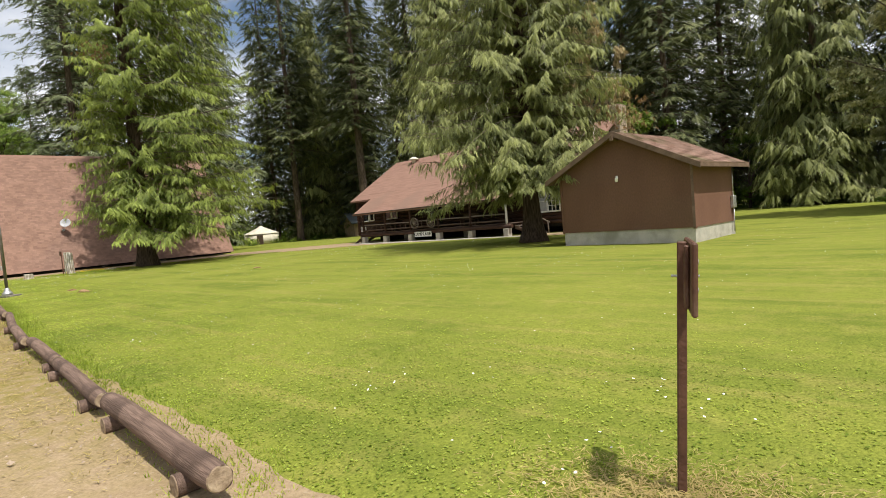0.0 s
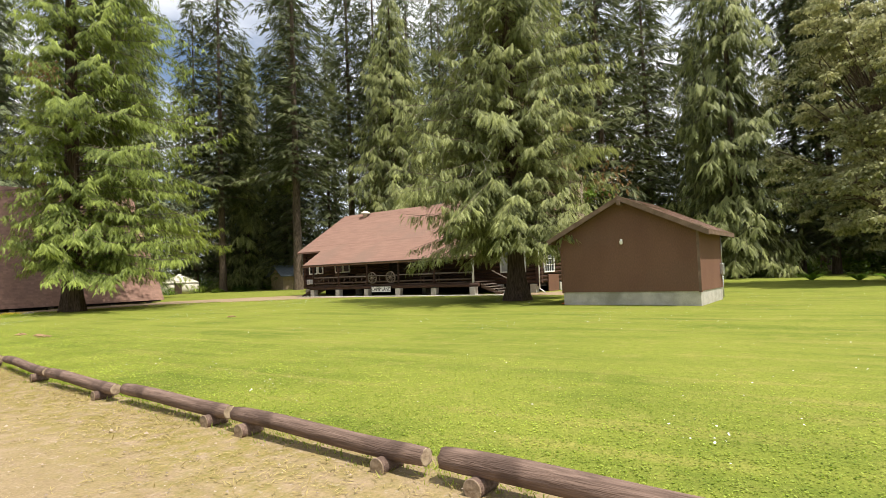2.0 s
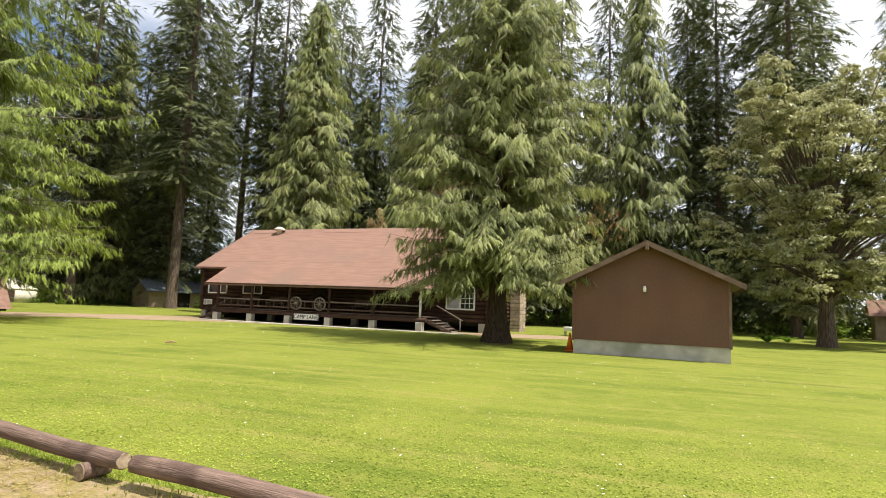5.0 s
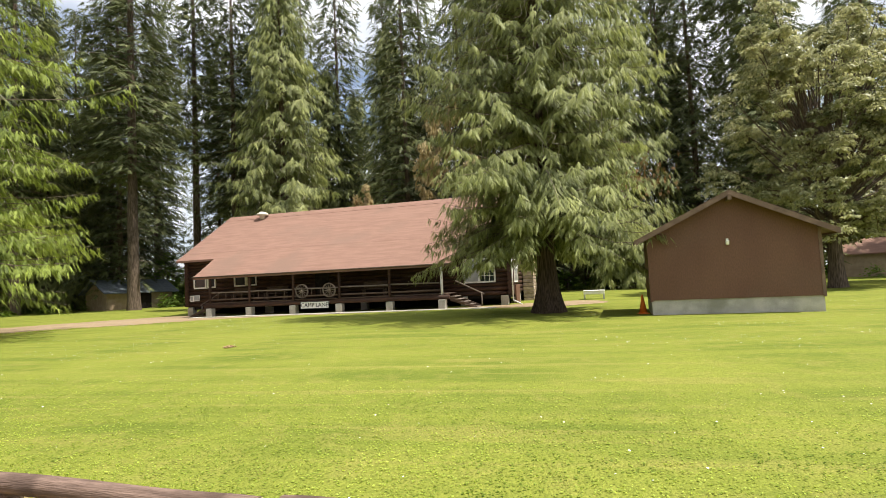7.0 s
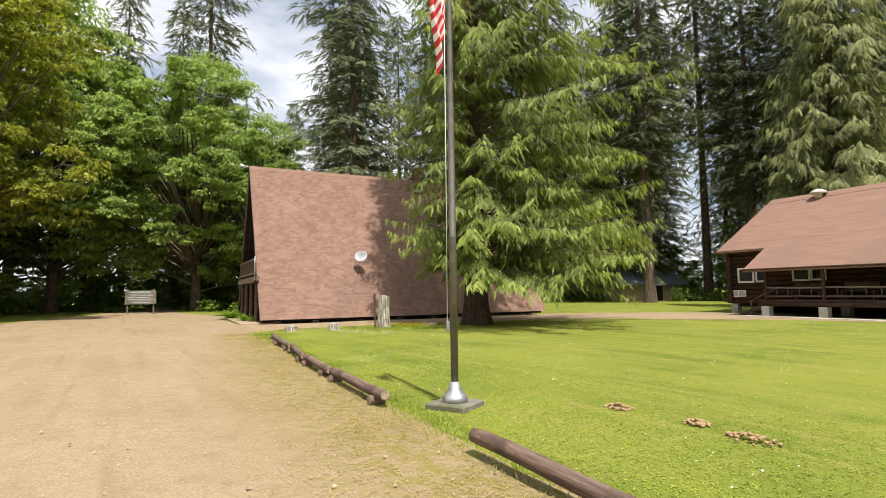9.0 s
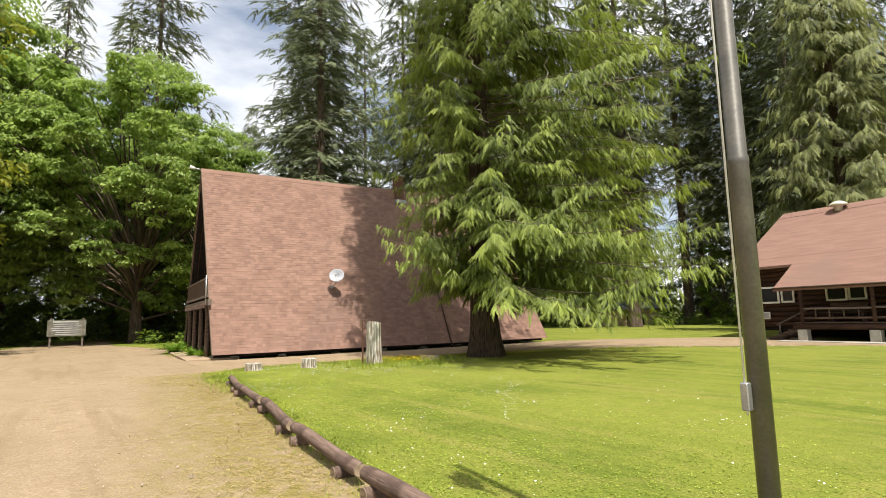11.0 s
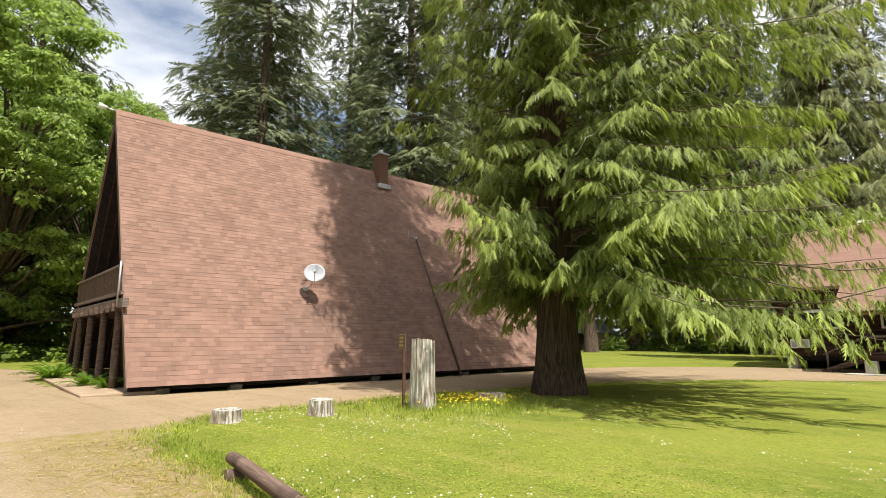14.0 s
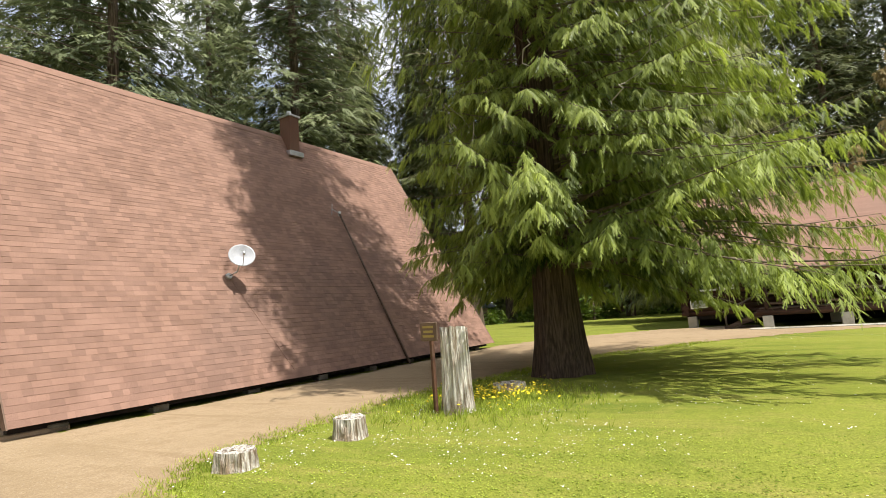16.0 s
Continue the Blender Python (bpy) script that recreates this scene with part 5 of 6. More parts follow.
BROAD = []
for k, (H, R, z0, lobes, clumps, leaves, size, lobe, fol, tr) in enumerate((
        (27, 9.5, 1.6, 95, 15, 62, 0.30, 0.23, M_MAPLE, 0.5), (27, 9.0, 1.5, 70, 13, 52, 0.30, 0.24, M_ALDER, 0.4),
        (19.5, 6.8, 2.2, 170, 11, 58, 0.19, 0.16, M_OAK, 0.45), (14, 5.0, 0.3, 34, 9, 34, 0.40, 0.3, M_BUSH, 0.2))):
    V, F, segs = broadleaf_data(90 + k, H, R, z0, lobes, clumps, leaves, size, lobe)
    BROAD.append((trunk_mesh("trunk", H * 0.6, tr, tr * 0.35, M_TWIG if k == 1 else M_BARK, flare=1.35, seg=14), limbs_mesh("branchwork", segs, M_BARK), raw("crown", V, F, fol)))


def broad(kind, x, y, scale, turn, label, stretch=1.0):
    tr, br, cr = BROAD[kind]
    t = tree(("maple_tree", "alder_tree", "holly_oak_tree", "young_tree")[kind], pose(x, y, -0.05, 0, 0, turn), label, "tree", (("trunk", tr, ""), ("branchwork", br, ""), ("crown", cr, "")), "broadleaved trees")
    t.scale = (scale, scale, scale * stretch)
    return t


ML = "bigleaf maple with bright green foliage beside the drive"
broad(0, -80, 8.5, 1.0, 0, ML)
broad(0, -86, -4, 1.1, 120, ML)
broad(0, -94, 12, 0.95, 200, ML)
broad(1, -60, -14.5, 1.0, 40, "yellow-green alder leaning over the drive")
broad(1, -70, -15, 1.1, 160, "yellow-green alder at the forest edge")
broad(1, -50, -19, 1.0, 250, "yellow-green alder at the forest edge")
broad(0, -79, -13, 1.0, 300, ML)
broad(1, -66, -9.5, 1.05, 95, "yellow-green alder leaning over the drive")
broad(0, -87, -9, 1.35, 60, ML)
broad(0, -84, 15.5, 0.85, 10, ML)
broad(2, 3.6, 39.5, 1.0, 30, "grey-green broad-leaved tree with a spreading crown on the lawn")
broad(2, 17, 46, 0.95, 170, "grey-green broad-leaved tree with a spreading crown on the lawn")
YL = "young sunlit tree in the undergrowth of the forest"
for x, y, s in ((-57, 66, 0.6), (-50, 58, 0.45), (-70, 70, 0.7), (-19, 53, 0.75), (-12.5, 64, 0.7), (-3, 70, 0.75), (5, 76, 0.8), (-40, 60, 0.6), (-84, 60, 0.6), (-96, 8, 0.9), (-97, -2, 0.9), (-98, 15, 0.8), (-72, -22, 0.9), (-62, -24, 0.9), (-85, -18, 0.9), (-99, -12, 0.9), (-90, 30, 0.8), (33, 66, 0.7), (-27, 68, 0.7)):
    broad(3, x, y, s, r3.uniform(0, 360), YL, r3.uniform(0.8, 1.2))


tan_me = BROAD[3][2].copy()
tan_me.materials.clear()
tan_me.materials.append(M_BLOSSOM)
for x, y, s, st in ((-29.7, 45.8, 0.36, 2.1), (-23.1, 53, 0.7, 2.2)):
    t = tree("blossom_tree", pose(x, y, 0, 0, 0, 40), "slender tree with tan blossom among the firs", "tree", (("trunk", BROAD[3][0], ""), ("branchwork", BROAD[3][1], ""), ("crown", tan_me, "tan blossom")))
    t.scale = (s, s, s * st)


def undergrowth():
    """Low leafy growth along the forest edge: one uncountable mass."""
    rng = np.random.default_rng(4)
    c = []
    for x in np.arange(-112, 50, 1.1):
        c.append((x + rng.normal(0, 0.8), 64 + rng.normal(0, 2.5) + (5 if x > -5 else 0), rng.uniform(0.5, 1.5)))
    for y in np.arange(-34, 62, 1.1):
        if not 2.0 < y < 8.5:
            c.append((-90 - 0.06 * y + rng.normal(0, 2), y, rng.uniform(0.6, 2.0)))
    for x in np.arange(-92, -30, 0.9):
        c.append((x, -11.5 - 0.1 * (x + 30) * (x < -60) * 0.5 + rng.normal(0, 0.9), rng.uniform(0.4, 1.4)))
    for y in np.arange(9, 60, 1.1):
        c.append((-79 + rng.normal(0, 3), y, rng.uniform(0.4, 1.2)))
    for x in np.arange(-125, 60, 2.2):
        c.append((x, 99 + rng.normal(0, 2.5), rng.uniform(3, 6)))
    for y in np.arange(-40, 98, 2.2):
        c.append((-110 + rng.normal(0, 2), y, rng.uniform(2.5, 5.5)))
    for x in np.arange(-110, -28, 2.2):
        c.append((x, -27 + rng.normal(0, 2), rng.uniform(2.5, 5.5)))
    P = []
    for x, y, h in c:
        n = int(45 * min(h, 2.6))
        d = unit(rng.normal(0, 1, (n, 3)))
        d[:, 2] = np.abs(d[:, 2])
        P.append(np.array([x, y, 0]) + d * rng.uniform(0.5, 1.0, (n, 1)) * [h * 1.1, h * 1.1, h * 1.3])
    P = np.concatenate(P)
    P = np.repeat(P, 3, 0) + rng.normal(0, 0.2, (len(P) * 3, 3)) * [1, 1, 0.5]
    P[:, 2] = np.maximum(P[:, 2], 0.02)
    n = len(P)
    D = unit(rng.normal(0, 1, (n, 3)) * [1, 1, 0.5])
    N = unit(np.stack([rng.normal(0, 0.5, n), rng.normal(0, 0.5, n), np.ones(n)], 1))
    N = unit(N - D * np.sum(N * D, 1, keepdims=True))
    s = rng.uniform(0.2, 0.5, n) * (1 + 1.6 * ((P[:, 1] > 92) | (P[:, 0] < -104) | (P[:, 1] < -22)))
    V, F = kites(P, D, N, s, s * 0.34, 1, 0, 0.4, rng)
    o = part("undergrowth", raw("undergrowth", V, F, M_BUSH), M_BUSH)
    tagged(o, "dense green ferns and shrubs along the forest edge", "undergrowth", kind="stuff")


undergrowth()


# ---------------------------------------------------------------- log kerb
def build_kerb():
    pairs = [p for p in zip(KERB, KERB[1:]) if p[0] != (-23.95, 4.62)]
    for (xa, ya), (xb, yb) in pairs:
        dx, dy = xb - xa, yb - ya
        ln = math.hypot(dx, dy) - 0.14
        r = random.uniform(0.068, 0.078) if xa < -3 else 0.086
        t = empty("kerb_log", pose((xa + xb) / 2, (ya + yb) / 2 + random.uniform(-0.03, 0.03), 0.03, 0, 0, math.degrees(math.atan2(dy, dx)) + random.uniform(-1, 1)), "weathered grey-brown log laid as a kerb beside the drive", "log", "kerb logs")
        bm = bmesh.new()
        seg, n = 18, 14
        rings = []
        for i in range(n + 1):
            f = i / n
            x = -ln / 2 + ln * f
            sh = 1 - 0.10 * max(0, 1 - min(f, 1 - f) * ln / 0.025)
            rings.append([bm.verts.new((x + 0.008 * math.sin(k * 2.1), r * sh * (1 + 0.03 * math.sin(3 * x + k) + 0.02 * random.random()) * math.cos(2 * math.pi * k / seg), 0.14 + 0.012 * math.sin(x * 2.2) + r * sh * math.sin(2 * math.pi * k / seg))) for k in range(seg)])
        for a, b in zip(rings, rings[1:]):
            for k in range(seg):
                bm.faces.new((a[k], a[(k + 1) % seg], b[(k + 1) % seg], b[k])).smooth = True
        bmesh.ops.recalc_face_normals(bm, faces=bm.faces)
        part("log", bm, M_KERBLOG, t)
        for e in (-1, 1):
            c = [(e * (ln / 2 - 0.004), r * 0.9 * math.cos(2 * math.pi * k / seg), 0.14 + 0.012 * math.sin(e * ln / 2 * 2.2) + r * 0.9 * math.sin(2 * math.pi * k / seg)) for k in range(seg)]
            bm = bmesh.new()
            v = [bm.verts.new(q) for q in c]
            w = [bm.verts.new((q[0] + e * 0.006, q[1] * 0.9, 0.14 + (q[2] - 0.14) * 0.9)) for q in c]
            bm.faces.new(w)
            for k in range(seg):
                bm.faces.new((v[k], v[(k + 1) % seg], w[(k + 1) % seg], w[k]))
            bmesh.ops.recalc_face_normals(bm, faces=bm.faces)
            part("sawn_end", bm, M_LOGEND, t, "sawn log end with rings and cracks")
        for e in (-1, 1):
            x = e * (ln / 2 - random.uniform(0.22, 0.4))
            if e * dx < 0 and -22 < xa < -3 and int(-xa * 10) % 3:
                continue
            sgn = 1 if dx > 0 else -1
            b = part("block", rod((x, sgn * 0.1, 0.03), (x, -sgn * 0.13, 0.03), 0.07, 0.068, 14, wob=0.04), M_KERBLOG, t, "short log block under the kerb log")
            cap = lathe([(0.073, 0.0), (0.065, 0.006)], 14)
            cp = part("sawn_end", cap, M_LOGEND, b)
            cp.matrix_local = Matrix.Translation((x, -sgn * 0.13, 0.03)) @ pose(0, 0, 0, 90 * sgn, 0, 0)


build_kerb()


# ---------------------------------------------------------------- things on the lawn
def build_flagpole():
    t = empty("flagpole", pose(-25.8, 5.62, 0.0), "tall dark metal flagpole on a flared base and concrete pad", "flagpole")
    part("pad", box(-0.3, 0.3, -0.3, 0.3, -0.1, 0.07, 0.015), M_PAD, t, "mossy square concrete pad").rotation_euler = (0, 0, 0.5)
    part("base", lathe([(0.175, 0.07), (0.175, 0.14), (0.15, 0.16), (0.09, 0.25), (0.062, 0.34)], 20), M_STEEL, t, "flared bright metal base")
    part("pole", lathe([(0.053, 0.3), (0.052, 2.3), (0.055, 2.31), (0.055, 2.34), (0.049, 2.35), (0.043, 4.6), (0.034, 6.42), (0.033, 6.45)], 16), M_POLE, t)
    part("finial", lathe([(0.01, 6.43), (0.04, 6.46), (0.05, 6.51), (0.035, 6.55), (0.01, 6.57)], 14), M_STEEL, t)
    part("halyard", rod((-0.03, -0.085, 1.0), (-0.03, -0.06, 6.35), 0.006, None, 5), M_WHITE, t)
    part("cleat", box(-0.05, -0.01, -0.1, -0.055, 1.02, 1.16, 0.005), M_STEEL, t)
    # limp flag: hangs in folds from its hoist
    f = empty("flag", t.matrix_world @ pose(0, -0.06, 0), "limp red and white striped flag hanging from the pole", "flag")
    n, mz = 26, 30
    hoist, z1 = 0.85, 6.3

    def pt(u, v):
        # u along the fly (0..1), v down the hoist (0..1)
        fold = u * 0.32
        y = -0.02 - fold * (0.55 + 0.25 * math.sin(v * 4 + 1))
        x = 0.07 * math.sin(u * 15 + v * 2) * (0.3 + u)
        z = z1 - hoist * v * 1.0 - u * 0.8 * (0.55 + 0.45 * v) - 0.05 * math.sin(u * 9)
        return (x, y, z)
    for s in range(13):
        bm = bmesh.new()
        rows = []
        for j in range(3):
            v = (s + j / 2) / 13
            rows.append([bm.verts.new(pt(i / n, v)) for i in range(n + 1)])
        for a, b in zip(rows, rows[1:]):
            for i in range(n):
                bm.faces.new((a[i], a[i + 1], b[i + 1], b[i])).smooth = True
        part("stripe", bm, M_FLAG_RED if s % 2 == 0 else M_FLAG_WHITE, f)
    bm = bmesh.new()
    rows = [[bm.verts.new(Vector(pt(0.42 * i / 12, 0.53 * j / 10)) + Vector((0.006, 0, 0))) for i in range(13)] for j in range(11)]
    rows2 = [[bm.verts.new(Vector(pt(0.42 * i / 12, 0.53 * j / 10)) - Vector((0.006, 0, 0))) for i in range(13)] for j in range(11)]
    for rw in (rows, rows2):
        for a, b in zip(rw, rw[1:]):
            for i in range(12):
                bm.faces.new((a[i], a[i + 1], b[i + 1], b[i])).smooth = True
    part("canton", bm, M_FLAG_WHITE, f)


build_flagpole()


def build_post():
    t = empty("sign_post", pose(-0.97, 3.8, 0.0, 3.1, 0, 111), "brown post with a small board sign seen from behind", "sign post")
    part("post", box(-0.022, 0.022, -0.022, 0.022, -0.1, 1.3, 0.004), M_POST, t)
    part("board", box(-0.25, 0.2, -0.05, -0.023, 0.97, 1.31, 0.008), M_POST, t)
    part("batten", box(-0.15, -0.1, -0.022, 0.0, 0.99, 1.29, 0.005), M_POST, t)
    for z in (1.06, 1.2):
        part("bolt", rod((-0.0, -0.075, z), (-0.0, -0.055, z), 0.012, None, 8), M_STEEL, t)
    part("bolt", rod((0.0, -0.08, 1.13), (0.0, 0.05, 1.13), 0.007, None, 6), M_STEEL, t)


build_post()


def stump_mesh(r, h, seed, seg=36):
    rng = np.random.default_rng(seed)
    rough = rng.uniform(-1, 1, seg)
    ph = rng.uniform(0, 6, 4)
    bm = bmesh.new()
    rings = []
    for i in range(9):
        f = i / 8
        row = []
        for k in range(seg):
            a = 2 * math.pi * k / seg
            rr = r * (1 + 0.2 * math.exp(-f * 5) + 0.085 * rough[k] * (0.6 + 0.4 * math.sin(5 * f + k)) + 0.05 * math.sin(3 * a + ph[0]) + 0.04 * math.sin(7 * a + ph[1]) - 0.1 * f + 0.02 * math.sin(9 * f + k))
            top = h * (1 + 0.03 * math.sin(a + ph[2]) + 0.012 * rough[k])
            row.append(bm.verts.new((rr * math.cos(a), rr * math.sin(a), -0.08 + (top + 0.08) * f)))
        rings.append(row)
    for a, b in zip(rings, rings[1:]):
        for k in range(seg):
            bm.faces.new((a[k], a[(k + 1) % seg], b[(k + 1) % seg], b[k]))
    inner = [bm.verts.new((v.co.x * 0.55, v.co.y * 0.55, v.co.z - 0.03 - 0.03 * rough[k])) for k, v in enumerate(rings[-1])]
    c = bm.verts.new((0, 0, h * 0.93))
    for k in range(seg):
        bm.faces.new((rings[-1][k], rings[-1][(k + 1) % seg], inner[(k + 1) % seg], inner[k]))
        bm.faces.new((inner[k], inner[(k + 1) % seg], c))
    bmesh.ops.recalc_face_normals(bm, faces=bm.faces)
    return bm


def build_stumps():
    for x, y, r, h, s, lab in ((-41.35, 11.72, 0.255, 1.42, 1, "tall bleached cedar stump, split and furrowed"), (-42.05, 9.65, 0.25, 0.29, 2, "low grey sawn stump on the lawn"), (-42.45, 7.95, 0.26, 0.22, 3, "low grey sawn stump on the lawn"), (-41.3, 14.0, 0.36, 0.16, 4, "very low rotted stump beside the cedar")):
        o = part("stump", stump_mesh(r, h, s), M_STUMP)
        o.location = (x, y, 0)
        tagged(o, lab, "stump", "stumps on the lawn")
    t = empty("wooden_trail_sign", pose(-41.6, 11.4, 0, 0, 0, 335), "small routed wooden sign on a stake beside the tall stump", "sign")
    part("stake", box(-0.035, 0.035, -0.03, 0.03, -0.1, 1.54, 0.006), M_POST, t)
    b = part("board", box(-0.25, 0.25, -0.062, -0.031, 1.24, 1.56, 0.01), M_TRIM, t)
    for z, w in ((1.48, 0.32), (1.4, 0.28), (1.32, 0.34)):
        part("text_line", box(-w / 2, w / 2, -0.066, -0.0625, z - 0.02, z + 0.02), M_YELLOWTXT, b)
    rng = random.Random(8)
    for x, y, r in ((-22.7, 7.25, 0.22), (-24.5, 7.35, 0.15), (-23.4, 7.4, 0.12), (-23.0, 14.3, 0.14)):
        bm = bmesh.new()
        for k in range(46):
            a, q = rng.uniform(0, 6.28), r * rng.random() ** 0.6
            s = rng.uniform(0.012, 0.035)
            bmesh.ops.create_icosphere(bm, subdivisions=1, radius=s, matrix=Matrix.Translation((q * math.cos(a) * 1.3, q * math.sin(a), max(0.0, 0.05 * (1 - q / r)))) @ Matrix.Diagonal((1, 1.2, 0.7, 1)))
        o = part("molehill", bm, M_SOIL)
        o.location = (x, y, 0.01)
        tagged(o, "low molehill of crumbly reddish soil", "molehill", "molehills", kind="stuff")
    c = empty("traffic_cone", pose(-10.93, 21.95, 0.0), "orange traffic cone beside the shed", "traffic cone")
    part("cone", lathe([(0.15, 0.03), (0.03, 0.68), (0.02, 0.7)], 16), M_ORANGE, c)
    part("base", box(-0.19, 0.19, -0.19, 0.19, 0.0, 0.035, 0.008), M_ORANGE, c)
    u = empty("utility_box", pose(-11.6, 37.0, 0, 0, 0, -4), "low white picnic cooler box on legs across the lawn", "box")
    part("body", box(-0.65, 0.65, -0.35, 0.35, 0.3, 0.5, 0.03), M_WHITE, u)
    part("lid", box(-0.68, 0.68, -0.38, 0.38, 0.5, 0.56, 0.02), M_WHITE, u)
    for xx in (-0.6, 0.6):
        part("leg", box(xx - 0.05, xx + 0.05, -0.3, 0.3, -0.05, 0.3), M_STEEL, u)


build_stumps()


def ferns():
    rng = np.random.default_rng(6)
    for x, y, k, s in ((-50.6, 8.2, 22, 0.9), (-52.0, 8.0, 26, 1.1), (-56.3, 7.9, 30, 1.3), (-58, 8.4, 30, 1.4), (1.5, 44.5, 30, 1.2), (-1.0, 47, 30, 1.3), (3.2, 46, 24, 1.0)):
        k *= 2
        az, up = rng.uniform(0, 6.28, k), rng.uniform(0.7, 1.6, k)
        D = unit(np.stack([np.cos(az), np.sin(az), up], 1))
        N = np.stack([-np.cos(az), -np.sin(az), 1 / up], 1)
        N = unit(N - D * np.sum(N * D, 1, keepdims=True))
        B = np.stack([np.cos(az) * 0.06, np.sin(az) * 0.06, np.zeros(k)], 1)
        V, F, _ = fronds(B, D, N, s * rng.uniform(0.7, 1.15, k), np.full(k, 0.15 * s), 14, 0.45, 0.25, az, rng)
        o = part("fern", raw("fern", V, F, M_FERN), M_FERN)
        o.location = (x, y, 0)
        tagged(o, "bright green sword fern clump", "fern", "fern clumps")


ferns()


# ---------------------------------------------------------------- grass, flowers
def blades(name, P, h, w, material, label, category, per=3, seed=1, lie=0.45):
    rng = np.random.default_rng(seed)
    B = np.repeat(P, per, 0)
    n = len(B)
    hh = np.repeat(h, per) * rng.uniform(0.6, 1.25, n)
    B[:, :2] += rng.normal(0, 0.02, (n, 2))
    az = rng.uniform(0, 6.28, n)
    q = np.stack([np.cos(az), np.sin(az), np.zeros(n)], 1)
    lean = np.stack([rng.normal(0, lie, n), rng.normal(0, lie, n), np.ones(n)], 1)
    V = np.stack([B + q * w, B - q * w, B + lean * hh[:, None]], 1).reshape(-1, 3)
    F = np.arange(n * 3).reshape(-1, 3)
    o = part(name, raw(name, V, F, material), material)
    tagged(o, label, category, kind="stuff")


def lying(name, P, s, material, label):
    """Flat-lying leaves and straws."""
    rng = np.random.default_rng(len(P))
    n = len(P)
    D = unit(np.stack([rng.normal(0, 1, n), rng.normal(0, 1, n), rng.normal(0.12, 0.22, n)], 1))
    N = unit(np.stack([rng.normal(0, 0.3, n), rng.normal(0, 0.3, n), np.ones(n)], 1))
    N = unit(N - D * np.sum(N * D, 1, keepdims=True))
    ln = s * rng.uniform(0.6, 1.4, n)
    V, F = kites(P, D, N, ln, ln * 0.07, 1, 0, 0.1, rng)
    tagged(part(name, raw(name, V, F, material), material), label, "grass", kind="stuff")


def build_grass():
    rng = np.random.default_rng(2)

    def on_lawn(n, x0, x1, y0, y1):
        x, y = rng.uniform(x0, x1, n), rng.uniform(y0, y1, n)
        k = inside(LAWN, x, y)
        return x[k], y[k]
    x, y = on_lawn(300000, -44, 3, 2, 15)
    near = np.abs(y - kerb_y(x))
    k = rng.random(len(x)) < np.clip(1.25 - near / 4.2, 0.0, 1)
    x, y = x[k], y[k]
    P = np.stack([x, y, relief(x, y) - 0.005], 1)
    P = np.repeat(P, 2, 0)
    n = len(P)
    P[:, :2] += rng.normal(0, 0.015, (n, 2))
    P[:, 2] += rng.uniform(0.008, 0.024, n)
    D = unit(np.stack([rng.normal(0, 1, n), rng.normal(0, 1, n), rng.normal(0, 0.2, n)], 1))
    N = unit(np.stack([rng.normal(0, 0.3, n), rng.normal(0, 0.3, n), np.ones(n)], 1))
    N = unit(N - D * np.sum(N * D, 1, keepdims=True))
    s = rng.uniform(0.012, 0.032, n)
    V, F = kites(P, D, N, s, s * 0.4, 1, 0, 0.1, rng)
    tagged(part("clover_leaves", raw("clover_leaves", V, F, M_BLADE), M_BLADE), "short mown grass and clover leaves", "grass", kind="stuff")
    # longer tufts at the kerb and stumps, dry ones on the drive side
    xs = rng.uniform(-40, -2, 9000)
    ys = kerb_y(xs) + rng.normal(0.2, 0.16, 9000)
    P = np.stack([xs, ys, relief(xs, ys)], 1)
    blades("kerb_grass", P, rng.uniform(0.025, 0.055, len(P)), 0.006, M_BLADE, "longer grass along the kerb logs", "grass", 3, 4)
    xs = rng.uniform(-42, -4, 26000)
    ys = kerb_y(xs) - np.abs(rng.normal(0.1, 0.75, 26000))
    k = rng.random(len(xs)) < np.clip((-xs - 3) / 9, 0.2, 1) * (0.5 + 0.5 * wave(xs, ys, 0.8))
    P = np.stack([xs[k], ys[k], relief(xs[k], ys[k]) + 0.025], 1)
    P = np.repeat(P, 3, 0)
    P[:, :2] += rng.normal(0, 0.03, (len(P), 2))
    lying("dry_grass", P, 0.06, M_STRAW, "thin dry yellow grass on the gravel verge")
    xs, ys = rng.normal(-0.85, 0.4, 7000), rng.normal(3.62, 0.26, 7000)
    lying("post_straw", np.stack([xs, ys, relief(xs, ys) + 0.03], 1), 0.055, M_STRAW, "dry trampled grass round the sign post")
    # tufts along the lawn's western edge
    E = [p for p in LAWN if p[0] < -36]
    xs, ys = [], []
    for (xa, ya), (xb, yb) in zip(E, E[1:]):
        m = int(200 * math.hypot(xb - xa, yb - ya))
        f = rng.random(m)
        xs.append(xa + (xb - xa) * f + rng.normal(0, 0.2, m))
        ys.append(ya + (yb - ya) * f + rng.normal(0, 0.2, m))
    xs, ys = np.concatenate(xs), np.concatenate(ys)
    P = np.stack([xs, ys, relief(xs, ys)], 1)
    blades("edge_grass", P, rng.uniform(0.03, 0.1, len(P)), 0.006, M_BLADE, "uneven grass along the edge of the drive", "grass", 3, 6)
    # pebbles
    xs, ys = rng.uniform(-44, 2, 9000), rng.uniform(-4, 6, 9000)
    k = (ys < kerb_y(xs) - 0.1)
    xs, ys = xs[k], ys[k]
    n = len(xs)
    s = rng.uniform(0.005, 0.016, n) * (1 + 1.2 * (rng.random(n) < 0.04))
    o = np.array([[1, 0, 0], [-0.5, 0.8, 0], [-0.5, -0.8, 0], [0.1, 0, 0.75]])
    a = rng.uniform(0, 6.28, n)
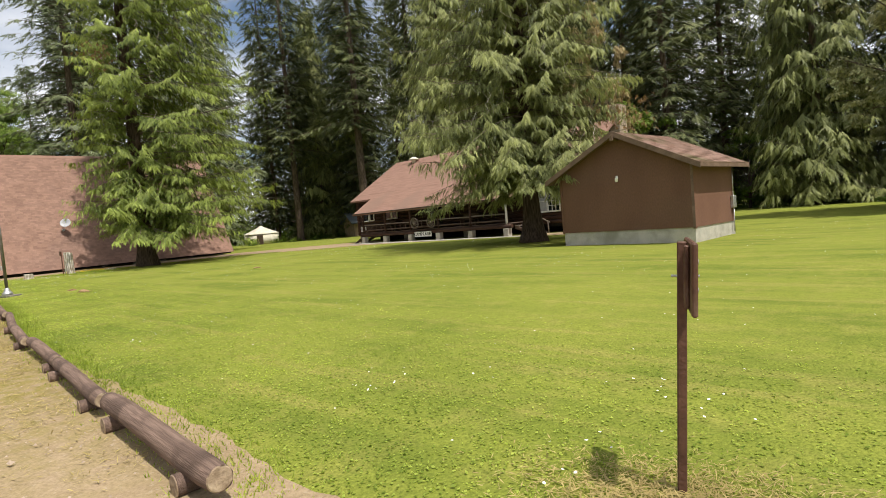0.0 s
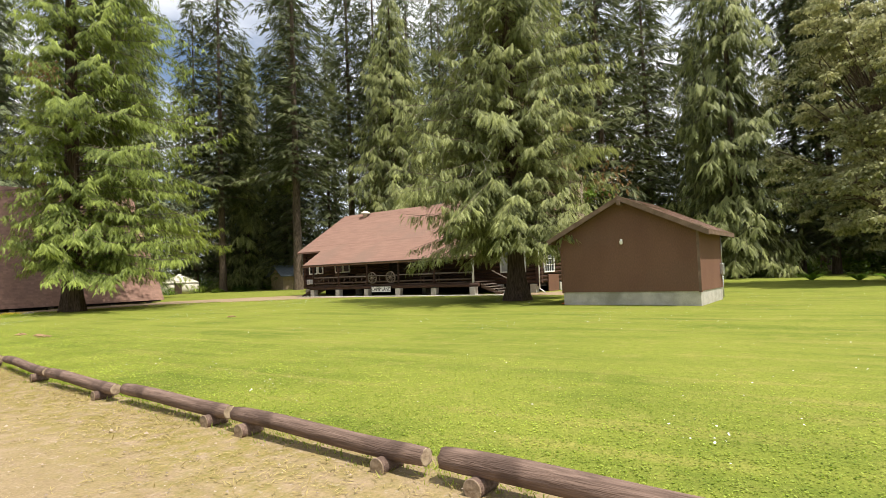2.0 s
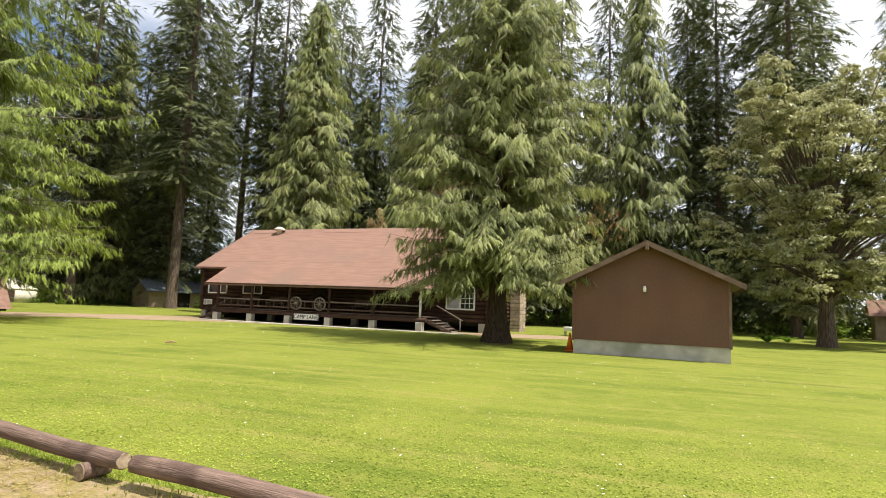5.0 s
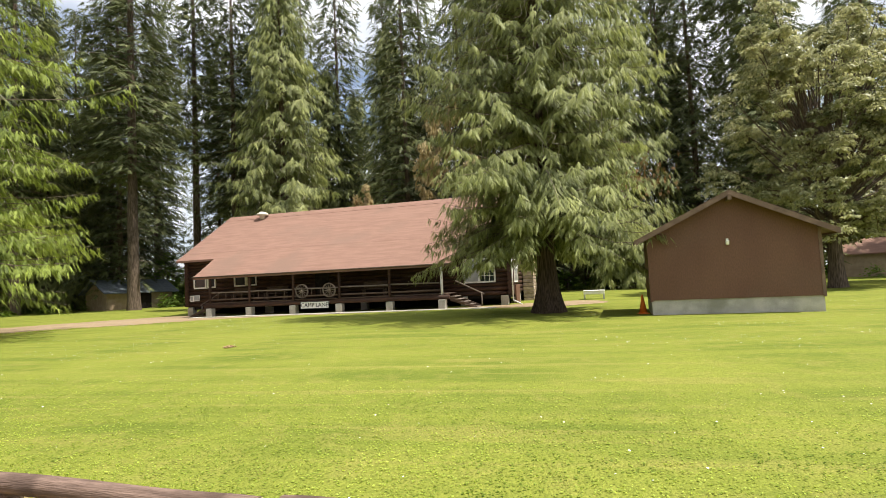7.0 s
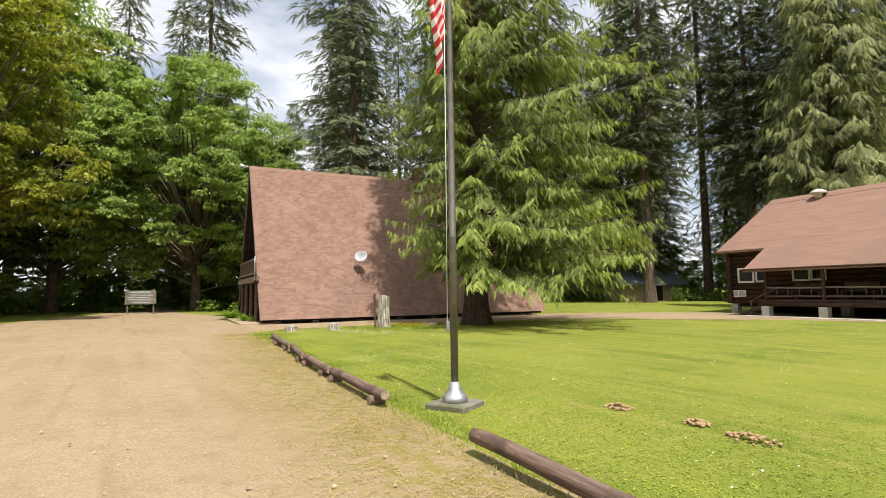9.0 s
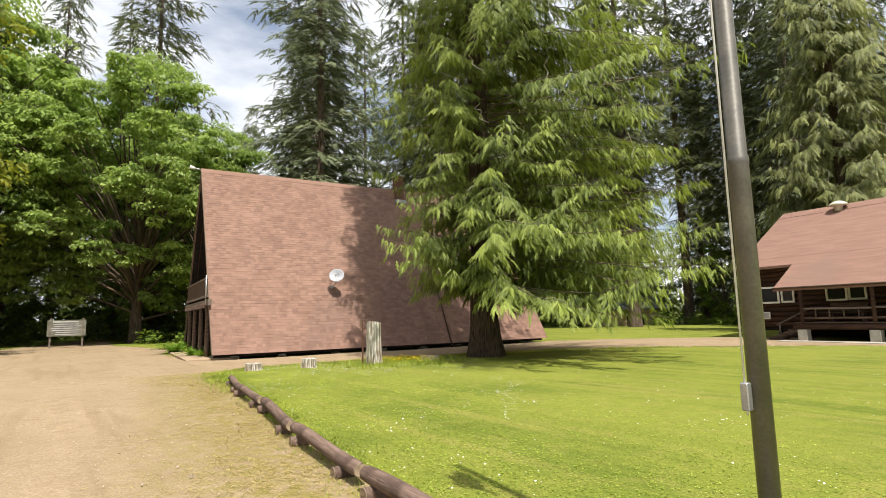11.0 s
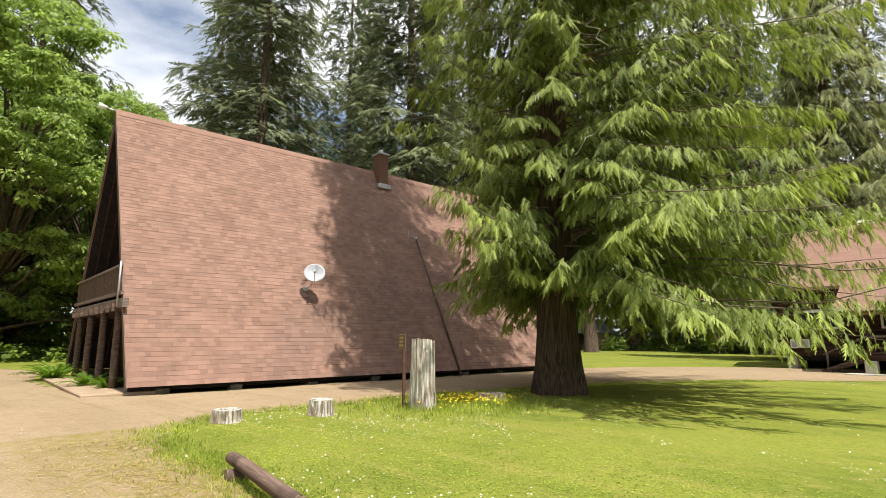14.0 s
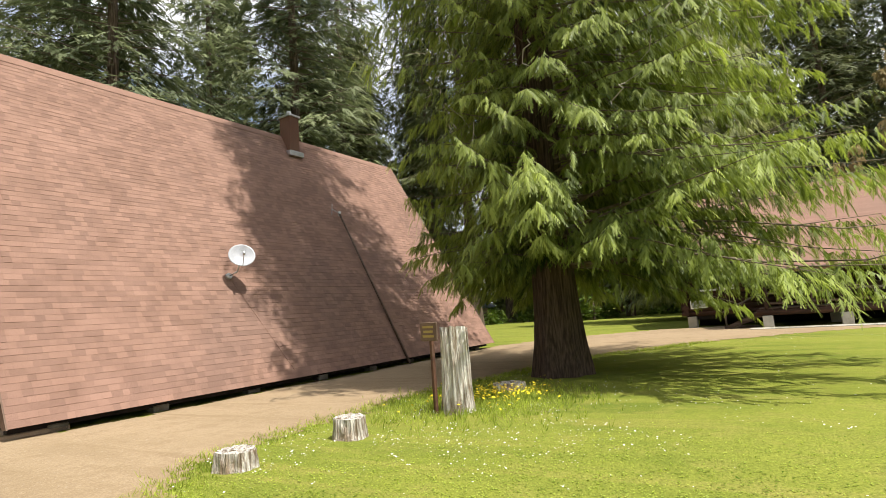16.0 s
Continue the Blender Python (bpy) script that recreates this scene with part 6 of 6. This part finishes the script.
    R = np.stack([np.stack([np.cos(a), -np.sin(a), 0 * a], 1), np.stack([np.sin(a), np.cos(a), 0 * a], 1), np.stack([0 * a, 0 * a, 1 + 0 * a], 1)], 1)
    V = (np.einsum("nij,kj->nki", R, o) * s[:, None, None] + np.stack([xs, ys, relief(xs, ys) + 0.03], 1)[:, None]).reshape(-1, 3)
    i = np.arange(n)[:, None] * 4
    F = np.concatenate([i + np.array([[0, 1, 3]]), i + np.array([[1, 2, 3]]), i + np.array([[2, 0, 3]])])
    g = part("pebbles", raw("pebbles", V, F, M_STONE), M_STONE)
    tagged(g, "loose pebbles on the gravel drive", "pebbles", kind="stuff")
    # white clover and daisies in drifts, buttercups by the tall stump

    def dots(name, P, s, material, label):
        n = len(P)
        r = rng.uniform(0.7, 1.3, n) * s
        a = np.arange(6) * math.pi / 3
        ring = np.stack([np.cos(a), np.sin(a), 0.12 * np.ones(6)], 1)
        t = rng.normal(0, 0.25, (n, 2))
        V = np.zeros((n, 7, 3))
        V[:, :6] = P[:, None] + ring[None] * r[:, None, None]
        V[:, :6, 2] += (ring[None, :, :2] * t[:, None]).sum(-1) * r[:, None]
        V[:, 6] = P
        V[:, 6, 2] += r * 0.35
        i = np.arange(n)[:, None] * 7
        F = np.concatenate([i + np.array([[k, (k + 1) % 6, 6]]) for k in range(6)])
        o = part(name, raw(name, V.reshape(-1, 3), F, material), material)
        tagged(o, label, "flowers", kind="stuff")
    x, y = on_lawn(30000, -43, 2, 2, 29)
    k = (rng.random(len(x)) < 0.05) | (rng.random(len(x)) < 0.5) & (wave(x, y, 0.13) + 0.7 * wave(y, x, 0.5) > 0.45 + 0.35 * (x > -25))
    x, y = x[k], y[k]
    xx, yy = on_lawn(5200, -43.2, -29, 5, 12.5)
    k = wave(xx, yy, 0.3) + 0.5 * wave(yy, xx, 1.1) > 0.05 + (xx + 41) * 0.085
    x, y = np.concatenate([x, xx[k]]), np.concatenate([y, yy[k]])
    dots("white_flowers", np.stack([x, y, relief(x, y) + rng.uniform(0.03, 0.06, len(x))], 1), 0.0095, M_DAISY, "small white daisies and clover scattered in the lawn")
    x, y = rng.normal(-41.3, 0.55, 420), rng.normal(12.9, 0.7, 420)
    dots("yellow_flowers", np.stack([x, y, 0.1 + rng.uniform(0, 0.1, len(x))], 1), 0.022, M_BUTTER, "patch of yellow buttercups beside the tall stump")
    x, y = rng.normal(-41.3, 0.9, 2500), rng.normal(12.6, 1.0, 2500)
    blades("stump_grass", np.stack([x, y, 0 * x], 1), rng.uniform(0.06, 0.16, len(x)), 0.007, M_BLADE, "longer grass round the tall stump", "grass", 3, 9)


build_grass()
